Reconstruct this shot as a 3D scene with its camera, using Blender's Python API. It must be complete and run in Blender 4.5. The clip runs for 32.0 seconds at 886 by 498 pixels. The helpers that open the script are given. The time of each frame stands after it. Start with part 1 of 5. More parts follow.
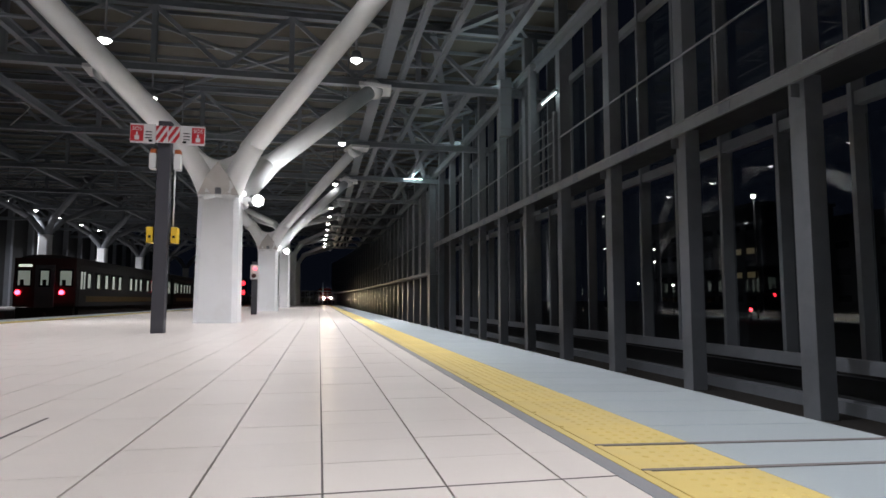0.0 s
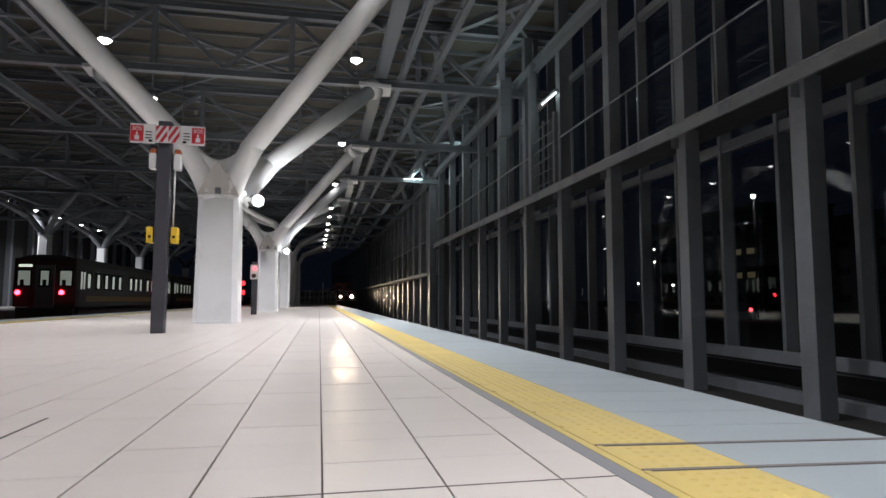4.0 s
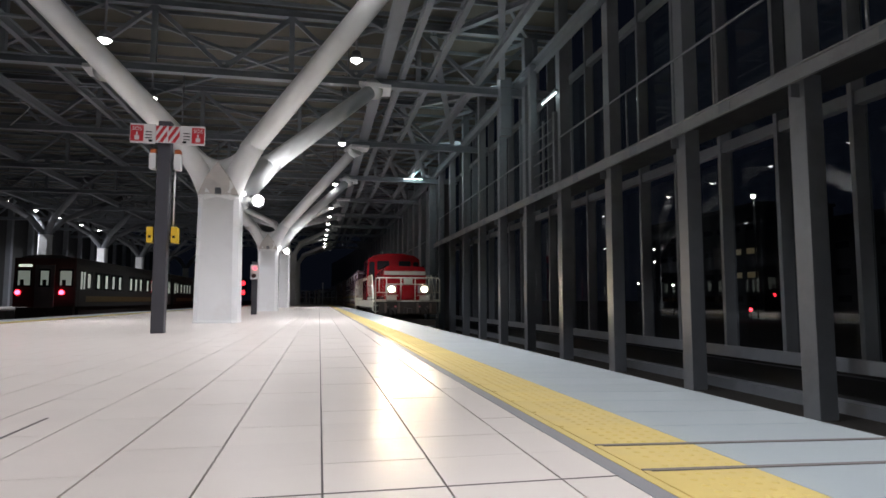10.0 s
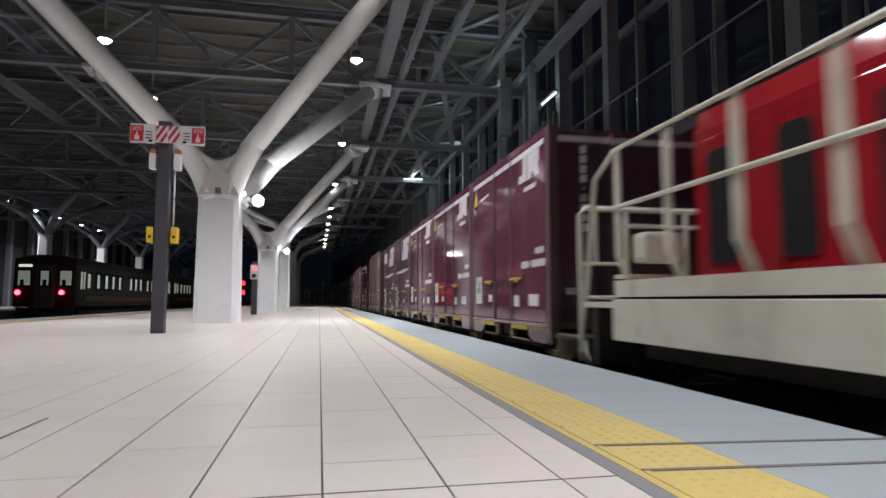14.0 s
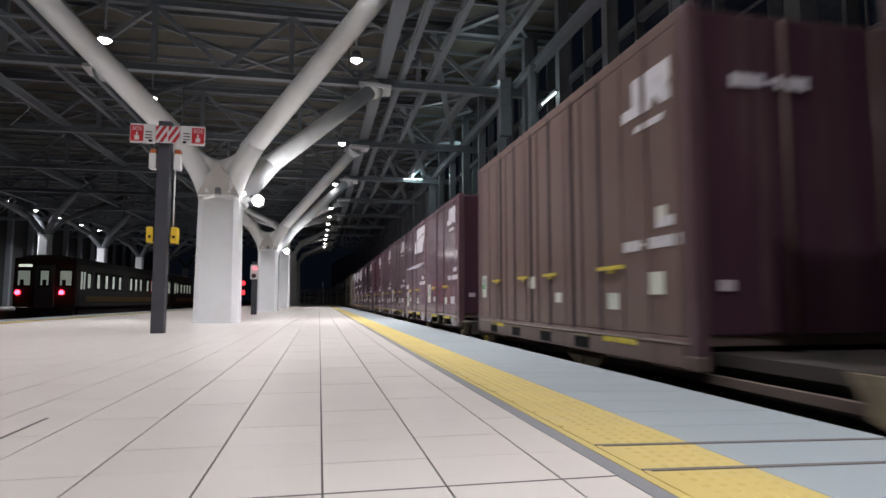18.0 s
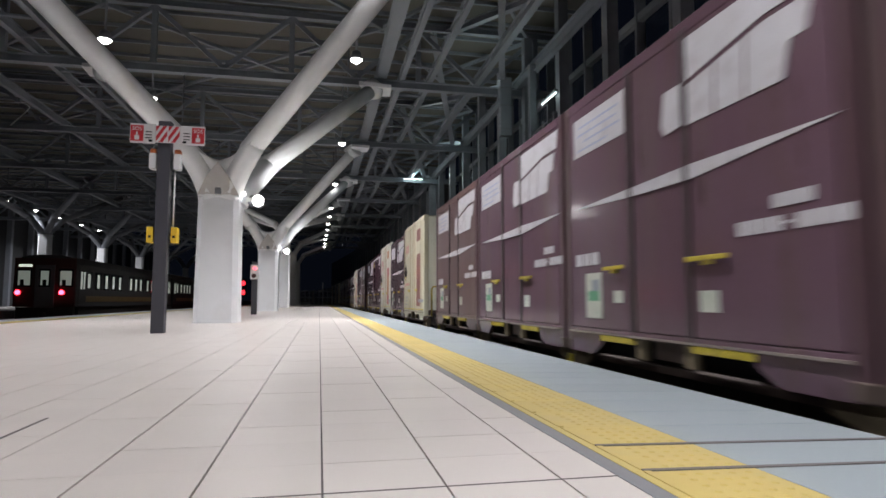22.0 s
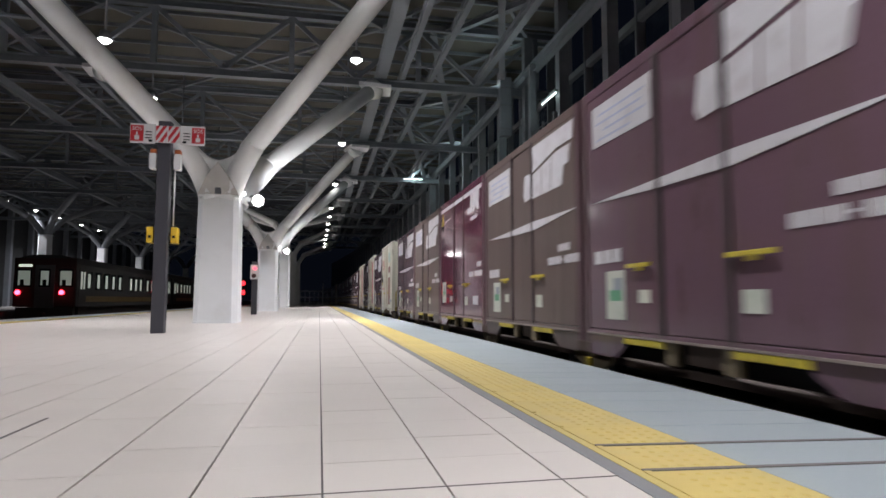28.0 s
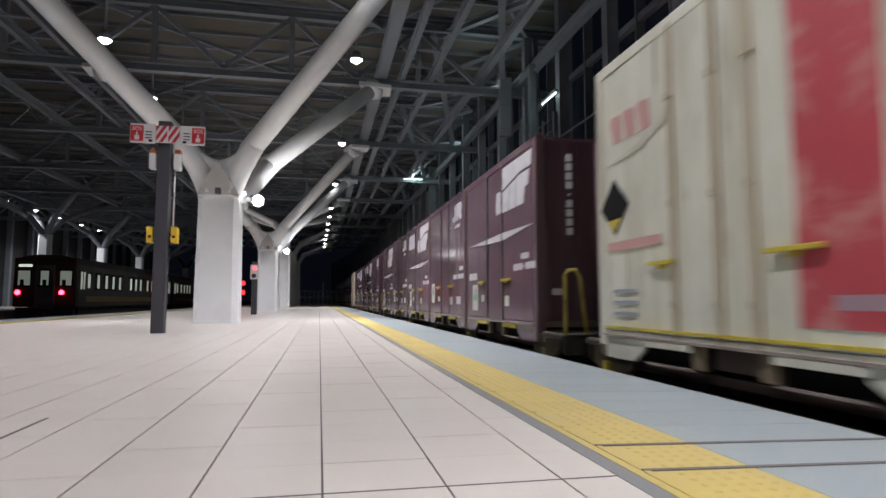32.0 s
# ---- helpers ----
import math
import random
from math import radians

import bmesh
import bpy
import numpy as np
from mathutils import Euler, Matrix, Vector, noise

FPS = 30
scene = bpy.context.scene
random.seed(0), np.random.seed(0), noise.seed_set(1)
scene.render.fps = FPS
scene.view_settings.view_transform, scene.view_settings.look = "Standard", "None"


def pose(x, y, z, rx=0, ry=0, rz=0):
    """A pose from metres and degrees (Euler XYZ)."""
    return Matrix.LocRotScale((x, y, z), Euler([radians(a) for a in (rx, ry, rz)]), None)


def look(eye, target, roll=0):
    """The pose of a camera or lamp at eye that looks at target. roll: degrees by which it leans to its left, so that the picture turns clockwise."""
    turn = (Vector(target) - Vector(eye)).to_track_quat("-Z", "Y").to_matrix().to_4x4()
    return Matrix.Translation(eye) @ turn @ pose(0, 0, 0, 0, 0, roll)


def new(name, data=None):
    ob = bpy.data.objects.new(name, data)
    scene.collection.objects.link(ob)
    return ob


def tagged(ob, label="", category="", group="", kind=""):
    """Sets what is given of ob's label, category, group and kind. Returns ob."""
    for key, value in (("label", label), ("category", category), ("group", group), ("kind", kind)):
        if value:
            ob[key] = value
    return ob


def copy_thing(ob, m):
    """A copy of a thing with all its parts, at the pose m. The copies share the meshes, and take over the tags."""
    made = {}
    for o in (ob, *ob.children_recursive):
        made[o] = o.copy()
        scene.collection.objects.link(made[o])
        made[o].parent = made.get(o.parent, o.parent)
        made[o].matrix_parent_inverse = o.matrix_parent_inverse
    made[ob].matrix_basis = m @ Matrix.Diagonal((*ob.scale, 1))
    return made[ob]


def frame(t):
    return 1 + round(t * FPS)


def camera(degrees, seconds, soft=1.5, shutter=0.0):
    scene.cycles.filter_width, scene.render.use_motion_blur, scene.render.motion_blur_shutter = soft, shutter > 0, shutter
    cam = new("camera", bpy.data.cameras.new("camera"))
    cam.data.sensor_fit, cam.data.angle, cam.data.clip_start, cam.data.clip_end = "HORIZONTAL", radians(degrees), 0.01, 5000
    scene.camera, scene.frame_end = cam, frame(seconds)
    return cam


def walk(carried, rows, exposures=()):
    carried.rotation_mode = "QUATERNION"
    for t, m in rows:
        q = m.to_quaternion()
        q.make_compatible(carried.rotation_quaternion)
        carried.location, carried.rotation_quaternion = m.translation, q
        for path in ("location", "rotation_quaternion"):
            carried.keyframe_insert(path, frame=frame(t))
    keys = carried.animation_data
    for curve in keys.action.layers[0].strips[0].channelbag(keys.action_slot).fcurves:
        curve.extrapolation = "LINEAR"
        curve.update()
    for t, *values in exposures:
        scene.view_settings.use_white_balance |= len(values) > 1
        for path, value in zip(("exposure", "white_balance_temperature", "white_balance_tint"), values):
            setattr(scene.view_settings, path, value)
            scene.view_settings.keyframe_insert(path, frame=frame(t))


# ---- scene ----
# World: x to the right across the platform, y along the platform, z up; the platform's tiles lie at z = 0.
EYE_H = 0.53
FOCAL = 1070.0
cam = camera(2 * math.degrees(math.atan(784 / FOCAL)), 32.0, soft=1.6, shutter=0.4)


def camera_pose():
    """The camera stands low on the platform and looks a little up and to the right of the platform's line."""
    along = Vector(((565 - 784) / FOCAL, (441 - 532) / FOCAL, -1)).normalized()
    roll = 0.018
    up = Vector((math.sin(roll), math.cos(roll), 0))
    up = (up - along * up.dot(along)).normalized()
    right = along.cross(up)
    return Matrix.Translation((0, 0, EYE_H)) @ Matrix((right, along, up)).to_4x4()


walk(cam, [(0.0, camera_pose()), (32.0, camera_pose())],
     [(0.0, 0.04), (10.5, 0.04), (13.0, -0.06), (17.0, 0.0), (20.0, 0.0), (22.0, -0.05), (24.0, -0.13), (28.0, -0.05), (30.0, -0.06), (32.0, -0.12)])

# ---- night sky, lamps ----
world = bpy.data.worlds.new("night")
scene.world = world
world.use_nodes = True
bg = world.node_tree.nodes["Background"]
bg.inputs["Color"].default_value = (0.012, 0.016, 0.03, 1)
bg.inputs["Strength"].default_value = 0.16
scene.view_settings.exposure = 0.0

LAMP_Z = 6.9
LAMP_PITCH = 4.46
LAMP_Y0 = 15.97
LAMP_POWER = 194.0


def lamp_light(name, x, y, z, power, size=0.3, color=(0.95, 0.945, 1.0), spread=120):
    d = bpy.data.lights.new(name, "AREA")
    d.shape, d.size, d.energy, d.color = "DISK", size, power, color
    d.spread = radians(spread)
    o = new(name, d)
    o.matrix_world = pose(x, y, z)
    return o


# ---- materials ----
def mat(name, color, rough=0.6, metal=0.0, vary=0.12, scale=3.0, fine=60.0, bump=0.08, stain=None, stain_amount=0.0,
        stain_scale=1.2, rvary=0.25, emit=None, power=0.0, rand=0.0, streak=False, placed=False):
    """A surface with grain at a fine scale, patches at a coarse one, and stains of its own shape."""
    m = bpy.data.materials.new(name)
    m.use_nodes = True
    n, l = m.node_tree.nodes, m.node_tree.links
    b = n["Principled BSDF"]
    b.inputs["Roughness"].default_value = rough
    b.inputs["Metallic"].default_value = metal
    b.inputs["Base Color"].default_value = (*color, 1)
    if emit:
        b.inputs["Emission Color"].default_value = (*emit, 1)
        b.inputs["Emission Strength"].default_value = power
        return m
    tc = n.new("ShaderNodeNewGeometry" if placed else "ShaderNodeTexCoord")
    source = tc.outputs["Position"] if placed else tc.outputs["Object"]
    mp = n.new("ShaderNodeMapping")
    l.new(source, mp.inputs["Vector"])
    if streak:
        mp.inputs["Scale"].default_value = (1, 1, 0.12)
    big = n.new("ShaderNodeTexNoise")
    big.inputs["Scale"].default_value, big.inputs["Detail"].default_value = scale, 5
    l.new(mp.outputs["Vector"], big.inputs["Vector"])
    small = n.new("ShaderNodeTexNoise")
    small.inputs["Scale"].default_value, small.inputs["Detail"].default_value = fine, 3
    l.new(source, small.inputs["Vector"])
    val = n.new("ShaderNodeMath")
    val.operation = "MULTIPLY_ADD"
    l.new(big.outputs["Fac"], val.inputs[0])
    val.inputs[1].default_value, val.inputs[2].default_value = 2 * vary, 1 - vary
    val2 = n.new("ShaderNodeMath")
    val2.operation = "MULTIPLY_ADD"
    l.new(small.outputs["Fac"], val2.inputs[0])
    val2.inputs[1].default_value = vary
    l.new(val.outputs[0], val2.inputs[2])
    last = val2.outputs[0]
    if rand:
        info = n.new("ShaderNodeObjectInfo")
        r = n.new("ShaderNodeMath")
        r.operation = "MULTIPLY_ADD"
        l.new(info.outputs["Random"], r.inputs[0])
        r.inputs[1].default_value, r.inputs[2].default_value = 2 * rand, -rand
        add = n.new("ShaderNodeMath")
        l.new(last, add.inputs[0])
        l.new(r.outputs[0], add.inputs[1])
        last = add.outputs[0]
    hsv = n.new("ShaderNodeHueSaturation")
    hsv.inputs["Color"].default_value = (*color, 1)
    l.new(last, hsv.inputs["Value"])
    out = hsv.outputs["Color"]
    if stain:
        st = n.new("ShaderNodeTexNoise")
        st.inputs["Scale"].default_value, st.inputs["Detail"].default_value = stain_scale, 8
        st.inputs["Roughness"].default_value = 0.65
        l.new(mp.outputs["Vector"], st.inputs["Vector"])
        ramp = n.new("ShaderNodeMapRange")
        ramp.inputs["From Min"].default_value, ramp.inputs["From Max"].default_value = 0.5, 0.75
        ramp.inputs["To Max"].default_value = stain_amount
        l.new(st.outputs["Fac"], ramp.inputs["Value"])
        mix = n.new("ShaderNodeMix")
        mix.data_type = "RGBA"
        l.new(ramp.outputs["Result"], mix.inputs["Factor"])
        l.new(out, mix.inputs["A"])
        mix.inputs["B"].default_value = (*stain, 1)
        out = mix.outputs["Result"]
    l.new(out, b.inputs["Base Color"])
    rr = n.new("ShaderNodeMath")
    rr.operation = "MULTIPLY_ADD"
    l.new(big.outputs["Fac"], rr.inputs[0])
    rr.inputs[1].default_value, rr.inputs[2].default_value = rvary, rough - rvary / 2
    l.new(rr.outputs[0], b.inputs["Roughness"])
    if bump:
        bp = n.new("ShaderNodeBump")
        bp.inputs["Strength"].default_value, bp.inputs["Distance"].default_value = bump, 0.01
        l.new(small.outputs["Fac"], bp.inputs["Height"])
        l.new(bp.outputs["Normal"], b.inputs["Normal"])
    return m


def grime(m, color, scale, stretch, low, high, amount):
    """Drawn-out stains over a surface, different on every piece."""
    n, l = m.node_tree.nodes, m.node_tree.links
    b = n["Principled BSDF"]
    was = b.inputs["Base Color"].links[0].from_socket
    tc, info = n.new("ShaderNodeTexCoord"), n.new("ShaderNodeObjectInfo")
    shift = n.new("ShaderNodeVectorMath")
    shift.operation = "MULTIPLY_ADD"
    l.new(info.outputs["Random"], shift.inputs[0])
    shift.inputs[1].default_value = (37.0, 53.0, 11.0)
    l.new(tc.outputs["Object"], shift.inputs[2])
    mp = n.new("ShaderNodeMapping")
    mp.inputs["Scale"].default_value = (1, 1, stretch)
    l.new(shift.outputs["Vector"], mp.inputs["Vector"])
    noise = n.new("ShaderNodeTexNoise")
    noise.inputs["Scale"].default_value, noise.inputs["Detail"].default_value, noise.inputs["Roughness"].default_value = scale, 7, 0.62
    l.new(mp.outputs["Vector"], noise.inputs["Vector"])
    ramp = n.new("ShaderNodeMapRange")
    ramp.inputs["From Min"].default_value, ramp.inputs["From Max"].default_value, ramp.inputs["To Max"].default_value = low, high, amount
    l.new(noise.outputs["Fac"], ramp.inputs["Value"])
    mix = n.new("ShaderNodeMix")
    mix.data_type = "RGBA"
    l.new(ramp.outputs["Result"], mix.inputs["Factor"])
    l.new(was, mix.inputs["A"])
    mix.inputs["B"].default_value = (*color, 1)
    l.new(mix.outputs["Result"], b.inputs["Base Color"])
    return m


def glass_mat(name, tint=(0.6, 0.65, 0.7), rough=0.02, clear=0.0):
    m = bpy.data.materials.new(name)
    m.use_nodes = True
    n, l = m.node_tree.nodes, m.node_tree.links
    b = n["Principled BSDF"]
    b.inputs["Base Color"].default_value = (*tint, 1)
    b.inputs["Roughness"].default_value = rough
    b.inputs["Transmission Weight"].default_value = clear
    b.inputs["IOR"].default_value = 1.45
    return m


M_TILE = mat("floor_tile", (0.58, 0.530, 0.487), 0.31, vary=0.05, scale=2.5, fine=180, bump=0.06, stain=(0.42, 0.365, 0.34), stain_amount=0.22, rand=0.02, rvary=0.07, placed=True)
M_JOINT = mat("tile_joint", (0.13, 0.115, 0.11), 0.8, vary=0.2)
M_EDGE = mat("edge_concrete", (0.258, 0.292, 0.302), 0.55, vary=0.10, scale=4, fine=220, bump=0.15, stain=(0.30, 0.33, 0.36), stain_amount=0.35, rand=0.04, placed=True)
M_YELLOW = mat("tactile_yellow", (0.47, 0.36, 0.115), 0.68, vary=0.12, scale=5, fine=200, bump=0.15, stain=(0.42, 0.34, 0.17), stain_amount=0.5, rand=0.04, placed=True)
M_GREYBAND = mat("grey_band", (0.17, 0.17, 0.18), 0.6, vary=0.15, scale=6, fine=200)
M_CONC = mat("concrete", (0.22, 0.21, 0.2), 0.85, vary=0.2, stain=(0.1, 0.09, 0.08), stain_amount=0.6)
M_BALLAST = mat("ballast", (0.030, 0.028, 0.026), 0.95, vary=0.5, scale=18, fine=60, bump=0.6)
M_RAIL = mat("rail_steel", (0.2, 0.17, 0.15), 0.4, 0.8, vary=0.2)
M_WHITE = mat("white_paint", (0.76, 0.78, 0.80), 0.45, vary=0.05, scale=2, fine=90, bump=0.05, stain=(0.5, 0.48, 0.45), stain_amount=0.25)
M_STEEL = mat("grey_steel", (0.20, 0.215, 0.24), 0.42, 0.15, vary=0.14, scale=4, stain=(0.08, 0.07, 0.065), stain_amount=0.35)
M_GIRDER_LIT = mat("lit_girder_steel", (0.27, 0.285, 0.305), 0.42, 0.15, vary=0.16, scale=4, stain=(0.10, 0.09, 0.085), stain_amount=0.4)
M_DARKSTEEL = mat("dark_steel", (0.035, 0.037, 0.04), 0.55, 0.1, vary=0.2)
M_ROOFSTEEL = mat("roof_steel", (0.215, 0.240, 0.272), 0.5, 0.2, vary=0.15)
M_DECK = mat("roof_deck", (0.100, 0.095, 0.082), 0.8, vary=0.35, scale=0.6, stain=(0.12, 0.105, 0.07), stain_amount=0.6, stain_scale=0.5)
M_GLASS = glass_mat("night_glass", (0.75, 0.8, 0.82), 0.01, 1.0)
def purple(name, color, rough=0.14, stain=(0.06, 0.045, 0.04), amount=0.45):
    m = mat(name, color, rough, rvary=min(0.10, rough), vary=0.2, scale=1.5, fine=40, bump=0.04, stain=stain, stain_amount=amount, streak=True, stain_scale=2.6)
    m.node_tree.nodes["Principled BSDF"].inputs["Specular IOR Level"].default_value = 0.35 if rough < 0.1 else 0.22
    grime(m, (0.15, 0.115, 0.105), 2.2, 0.10, 0.52, 0.72, 0.35 if rough < 0.1 else 0.6)
    return grime(m, (0.045, 0.026, 0.026), 7.0, 0.22, 0.60, 0.74, 0.7)


M_PLUM = purple("container_plum", (0.126, 0.076, 0.099), stain=(0.118, 0.080, 0.070), amount=0.6)
M_MAROON = purple("container_maroon", (0.110, 0.034, 0.057), 0.05, (0.06, 0.02, 0.03), 0.35)
M_BROWN = purple("container_faded_brown", (0.105, 0.076, 0.070), 0.36, (0.07, 0.055, 0.045), 0.55)
M_SILL = mat("dirty_pale_edge", (0.24, 0.20, 0.18), 0.6, vary=0.3, scale=5, stain=(0.09, 0.06, 0.05), stain_amount=0.8, stain_scale=6)
M_TAN = mat("dusty_tan_steel", (0.17, 0.135, 0.085), 0.8, vary=0.3, scale=5, stain=(0.06, 0.045, 0.035), stain_amount=0.8, stain_scale=4)
M_CREAM = mat("container_cream", (0.52, 0.50, 0.38), 0.5, vary=0.1, scale=1.6, stain=(0.22, 0.17, 0.07), stain_amount=0.8, stain_scale=2.6, streak=True)
M_CWHITE = mat("container_white", (0.62, 0.62, 0.54), 0.45, vary=0.08, scale=1.6, stain=(0.30, 0.25, 0.15), stain_amount=0.7, stain_scale=2.6, streak=True)
for pale in (M_CREAM, M_CWHITE):
    grime(pale, (0.34, 0.31, 0.22), 1.6, 0.3, 0.45, 0.75, 0.6)
    grime(pale, (0.12, 0.085, 0.045), 8.0, 0.12, 0.60, 0.74, 0.8)
M_BANDRED = mat("band_red", (0.40, 0.055, 0.07), 0.5, vary=0.12, stain=(0.55, 0.42, 0.38), stain_amount=0.8, stain_scale=3)
M_BANDORANGE = mat("band_orange", (0.38, 0.16, 0.07), 0.5, vary=0.1)
M_BANDMAROON = mat("band_maroon", (0.20, 0.07, 0.06), 0.5, vary=0.15)
M_PALEPINK = mat("faded_red_mark", (0.5, 0.28, 0.26), 0.5, vary=0.15)
M_GREEN = mat("sticker_green", (0.10, 0.30, 0.17), 0.5, vary=0.15)
M_STICKER = mat("sticker_pale", (0.55, 0.57, 0.5), 0.5, vary=0.1, stain=(0.3, 0.4, 0.3), stain_amount=0.6, stain_scale=6)
M_YELBAR = mat("handle_yellow", (0.50, 0.40, 0.04), 0.5, vary=0.2, scale=6, stain=(0.16, 0.12, 0.05), stain_amount=0.8, stain_scale=7)
M_BLUEGREY = mat("stripe_blue_grey", (0.25, 0.28, 0.33), 0.5, vary=0.15)
M_SLOGAN = mat("faded_blue_print", (0.36, 0.39, 0.52), 0.5, vary=0.2)
M_TEAL = mat("faded_teal_print", (0.34, 0.44, 0.42), 0.5, vary=0.3, scale=8)
M_RUST_GAPSHADE = mat("dirty_frame_gap_shade", (0.085, 0.06, 0.05), 0.8, vary=0.3, stain=(0.16, 0.14, 0.11), stain_amount=0.5)
M_MARK = mat("white_marking", (0.54, 0.53, 0.56), 0.5, vary=0.12, scale=6, stain=(0.3, 0.25, 0.27), stain_amount=0.45, stain_scale=5)
M_RED = mat("loco_red", (0.245, 0.011, 0.016), 0.07, rvary=0.05, vary=0.14, scale=1.2, fine=60, bump=0.05, stain=(0.15, 0.02, 0.02), stain_amount=0.45)
M_LOCOWHITE = mat("loco_pale_grey", (0.49, 0.475, 0.40), 0.5, vary=0.12, scale=2, stain=(0.25, 0.23, 0.18), stain_amount=0.5)
grime(M_RED, (0.07, 0.012, 0.012), 5.0, 0.35, 0.58, 0.74, 0.55)
grime(M_LOCOWHITE, (0.14, 0.125, 0.10), 6.0, 0.4, 0.57, 0.72, 0.6)
M_ROD = mat("plum_rod_gap_shade", (0.040, 0.025, 0.028), 0.5, vary=0.2, scale=3)
M_ENDPLUM_SHADED = purple("container_shaded_end", (0.060, 0.028, 0.040), 0.3, (0.035, 0.02, 0.022), 0.5)
M_BLACK = mat("black_underframe", (0.040, 0.035, 0.032), 0.75, vary=0.35, scale=4, stain=(0.085, 0.065, 0.05), stain_amount=0.6, stain_scale=3)
M_LAMP = mat("lamp_glow", (1, 1, 1), emit=(1.0, 0.97, 0.94), power=12)
M_HEAD = mat("headlight_glow", (1, 1, 1), emit=(1.0, 0.78, 0.50), power=42000)
M_HEADRING = mat("headlight_lens_glow", (1, 1, 1), emit=(1.0, 0.80, 0.58), power=75)
M_TAIL = mat("tail_light_glow", (1, 0.1, 0.1), emit=(1.0, 0.02, 0.04), power=25)


for dull in (M_BALLAST, M_CONC, M_BLACK):
    dull.node_tree.nodes["Principled BSDF"].inputs["Specular IOR Level"].default_value = 0.12

# ---- mesh helpers ----
def box(bm, x0, x1, y0, y1, z0, z1, bevel=0.0):
    vs = [bm.verts.new((x, y, z)) for z in (z0, z1) for y in (y0, y1) for x in (x0, x1)]
    fs = [bm.faces.new([vs[i] for i in q]) for q in ((0, 2, 3, 1), (4, 5, 7, 6), (0, 1, 5, 4), (2, 6, 7, 3), (0, 4, 6, 2), (1, 3, 7, 5))]
    if bevel:
        es = {e for f in fs for e in f.edges}
        bmesh.ops.bevel(bm, geom=list(es), offset=bevel, segments=2, affect="EDGES", profile=0.5)
    return fs


def bar(bm, p, q, w, h=None, up=(0, 0, 1)):
    """A straight bar of rectangular section from p to q."""
    p, q = Vector(p), Vector(q)
    h = h or w
    d = (q - p).normalized()
    up = Vector(up)
    if abs(d.dot(up)) > 0.98:
        up = Vector((0, 1, 0))
    s = d.cross(up).normalized() * w / 2
    u = s.cross(d).normalized() * h / 2
    a = [bm.verts.new(p + k) for k in (s + u, u - s, -s - u, s - u)]
    b = [bm.verts.new(q + k) for k in (s + u, u - s, -s - u, s - u)]
    for i in range(4):
        j = (i + 1) % 4
        bm.faces.new((a[j], a[i], b[i], b[j]))
    bm.faces.new(a)
    bm.faces.new(b[::-1])


def tube(bm, pts, r, seg=8, r1=None):
    """A round tube through the points, with closed ends; r1 is the radius at its end."""
    pts = [Vector(p) for p in pts]
    rings = []
    for i, p in enumerate(pts):
        d = (pts[min(i + 1, len(pts) - 1)] - pts[max(i - 1, 0)]).normalized()
        up = Vector((0, 0, 1)) if abs(d.z) < 0.95 else Vector((0, 1, 0))
        s = d.cross(up).normalized()
        u = s.cross(d)
        rr = r if r1 is None else r + (r1 - r) * i / (len(pts) - 1)
        rings.append([bm.verts.new(p + (s * math.cos(2 * math.pi * k / seg) + u * math.sin(2 * math.pi * k / seg)) * rr) for k in range(seg)])
    for a, b in zip(rings, rings[1:]):
        for k in range(seg):
            f = bm.faces.new((a[k], a[(k + 1) % seg], b[(k + 1) % seg], b[k]))
            f.smooth = True
    bm.faces.new(rings[0][::-1])
    bm.faces.new(rings[-1])


def ibeam(bm, p, q, w, h, t=0.02, up=(0, 0, 1)):
    """A rolled H-section from p to q: two flanges and a web."""
    p, q = Vector(p), Vector(q)
    d = (q - p).normalized()
    up = Vector(up)
    if abs(d.dot(up)) > 0.98:
        up = Vector((0, 1, 0))
    s = d.cross(up).normalized()
    u = s.cross(d).normalized()
    a, b, c, e = w / 2, h / 2, t / 2, h / 2 - t
    outline = ((-a, -b), (a, -b), (a, -e), (c, -e), (c, e), (a, e), (a, b), (-a, b), (-a, e), (-c, e), (-c, -e), (-a, -e))
    p1 = [bm.verts.new(p + s * m + u * n) for m, n in outline]
    q1 = [bm.verts.new(q + s * m + u * n) for m, n in outline]
    for i in range(12):
        bm.faces.new((p1[i], p1[(i + 1) % 12], q1[(i + 1) % 12], q1[i]))
    bm.faces.new(p1[::-1])
    bm.faces.new(q1)


def prism(bm, outline, axis, a, b):
    """A solid with the given outline (pairs) drawn out along an axis from a to b."""
    def at(u, v, w):
        return {"x": (w, u, v), "y": (u, w, v), "z": (u, v, w)}[axis]
    p = [bm.verts.new(at(u, v, a)) for u, v in outline]
    q = [bm.verts.new(at(u, v, b)) for u, v in outline]
    n = len(outline)
    bm.faces.new(p)
    bm.faces.new(q[::-1])
    for i in range(n):
        j = (i + 1) % n
        bm.faces.new((p[j], p[i], q[i], q[j]))


def mesh_of(name, bm, material, smooth=False):
    bmesh.ops.recalc_face_normals(bm, faces=bm.faces)
    me = bpy.data.meshes.new(name)
    bm.to_mesh(me)
    bm.free()
    for m in (material if isinstance(material, (list, tuple)) else [material]):
        me.materials.append(m)
    if smooth:
        for f in me.polygons:
            f.use_smooth = True
    return me


def part(name, bm, material, parent=None, label="", smooth=False):
    """Links a bmesh as one mesh object under its thing."""
    o = new(name, mesh_of(name, bm, material, smooth))
    o.parent = parent
    return tagged(o, label) if label else o


def piece(name, mesh, parent, m):
    """Another object on a mesh that is shared between alike pieces."""
    o = new(name, mesh)
    o.parent = parent
    o.matrix_basis = m
    return o


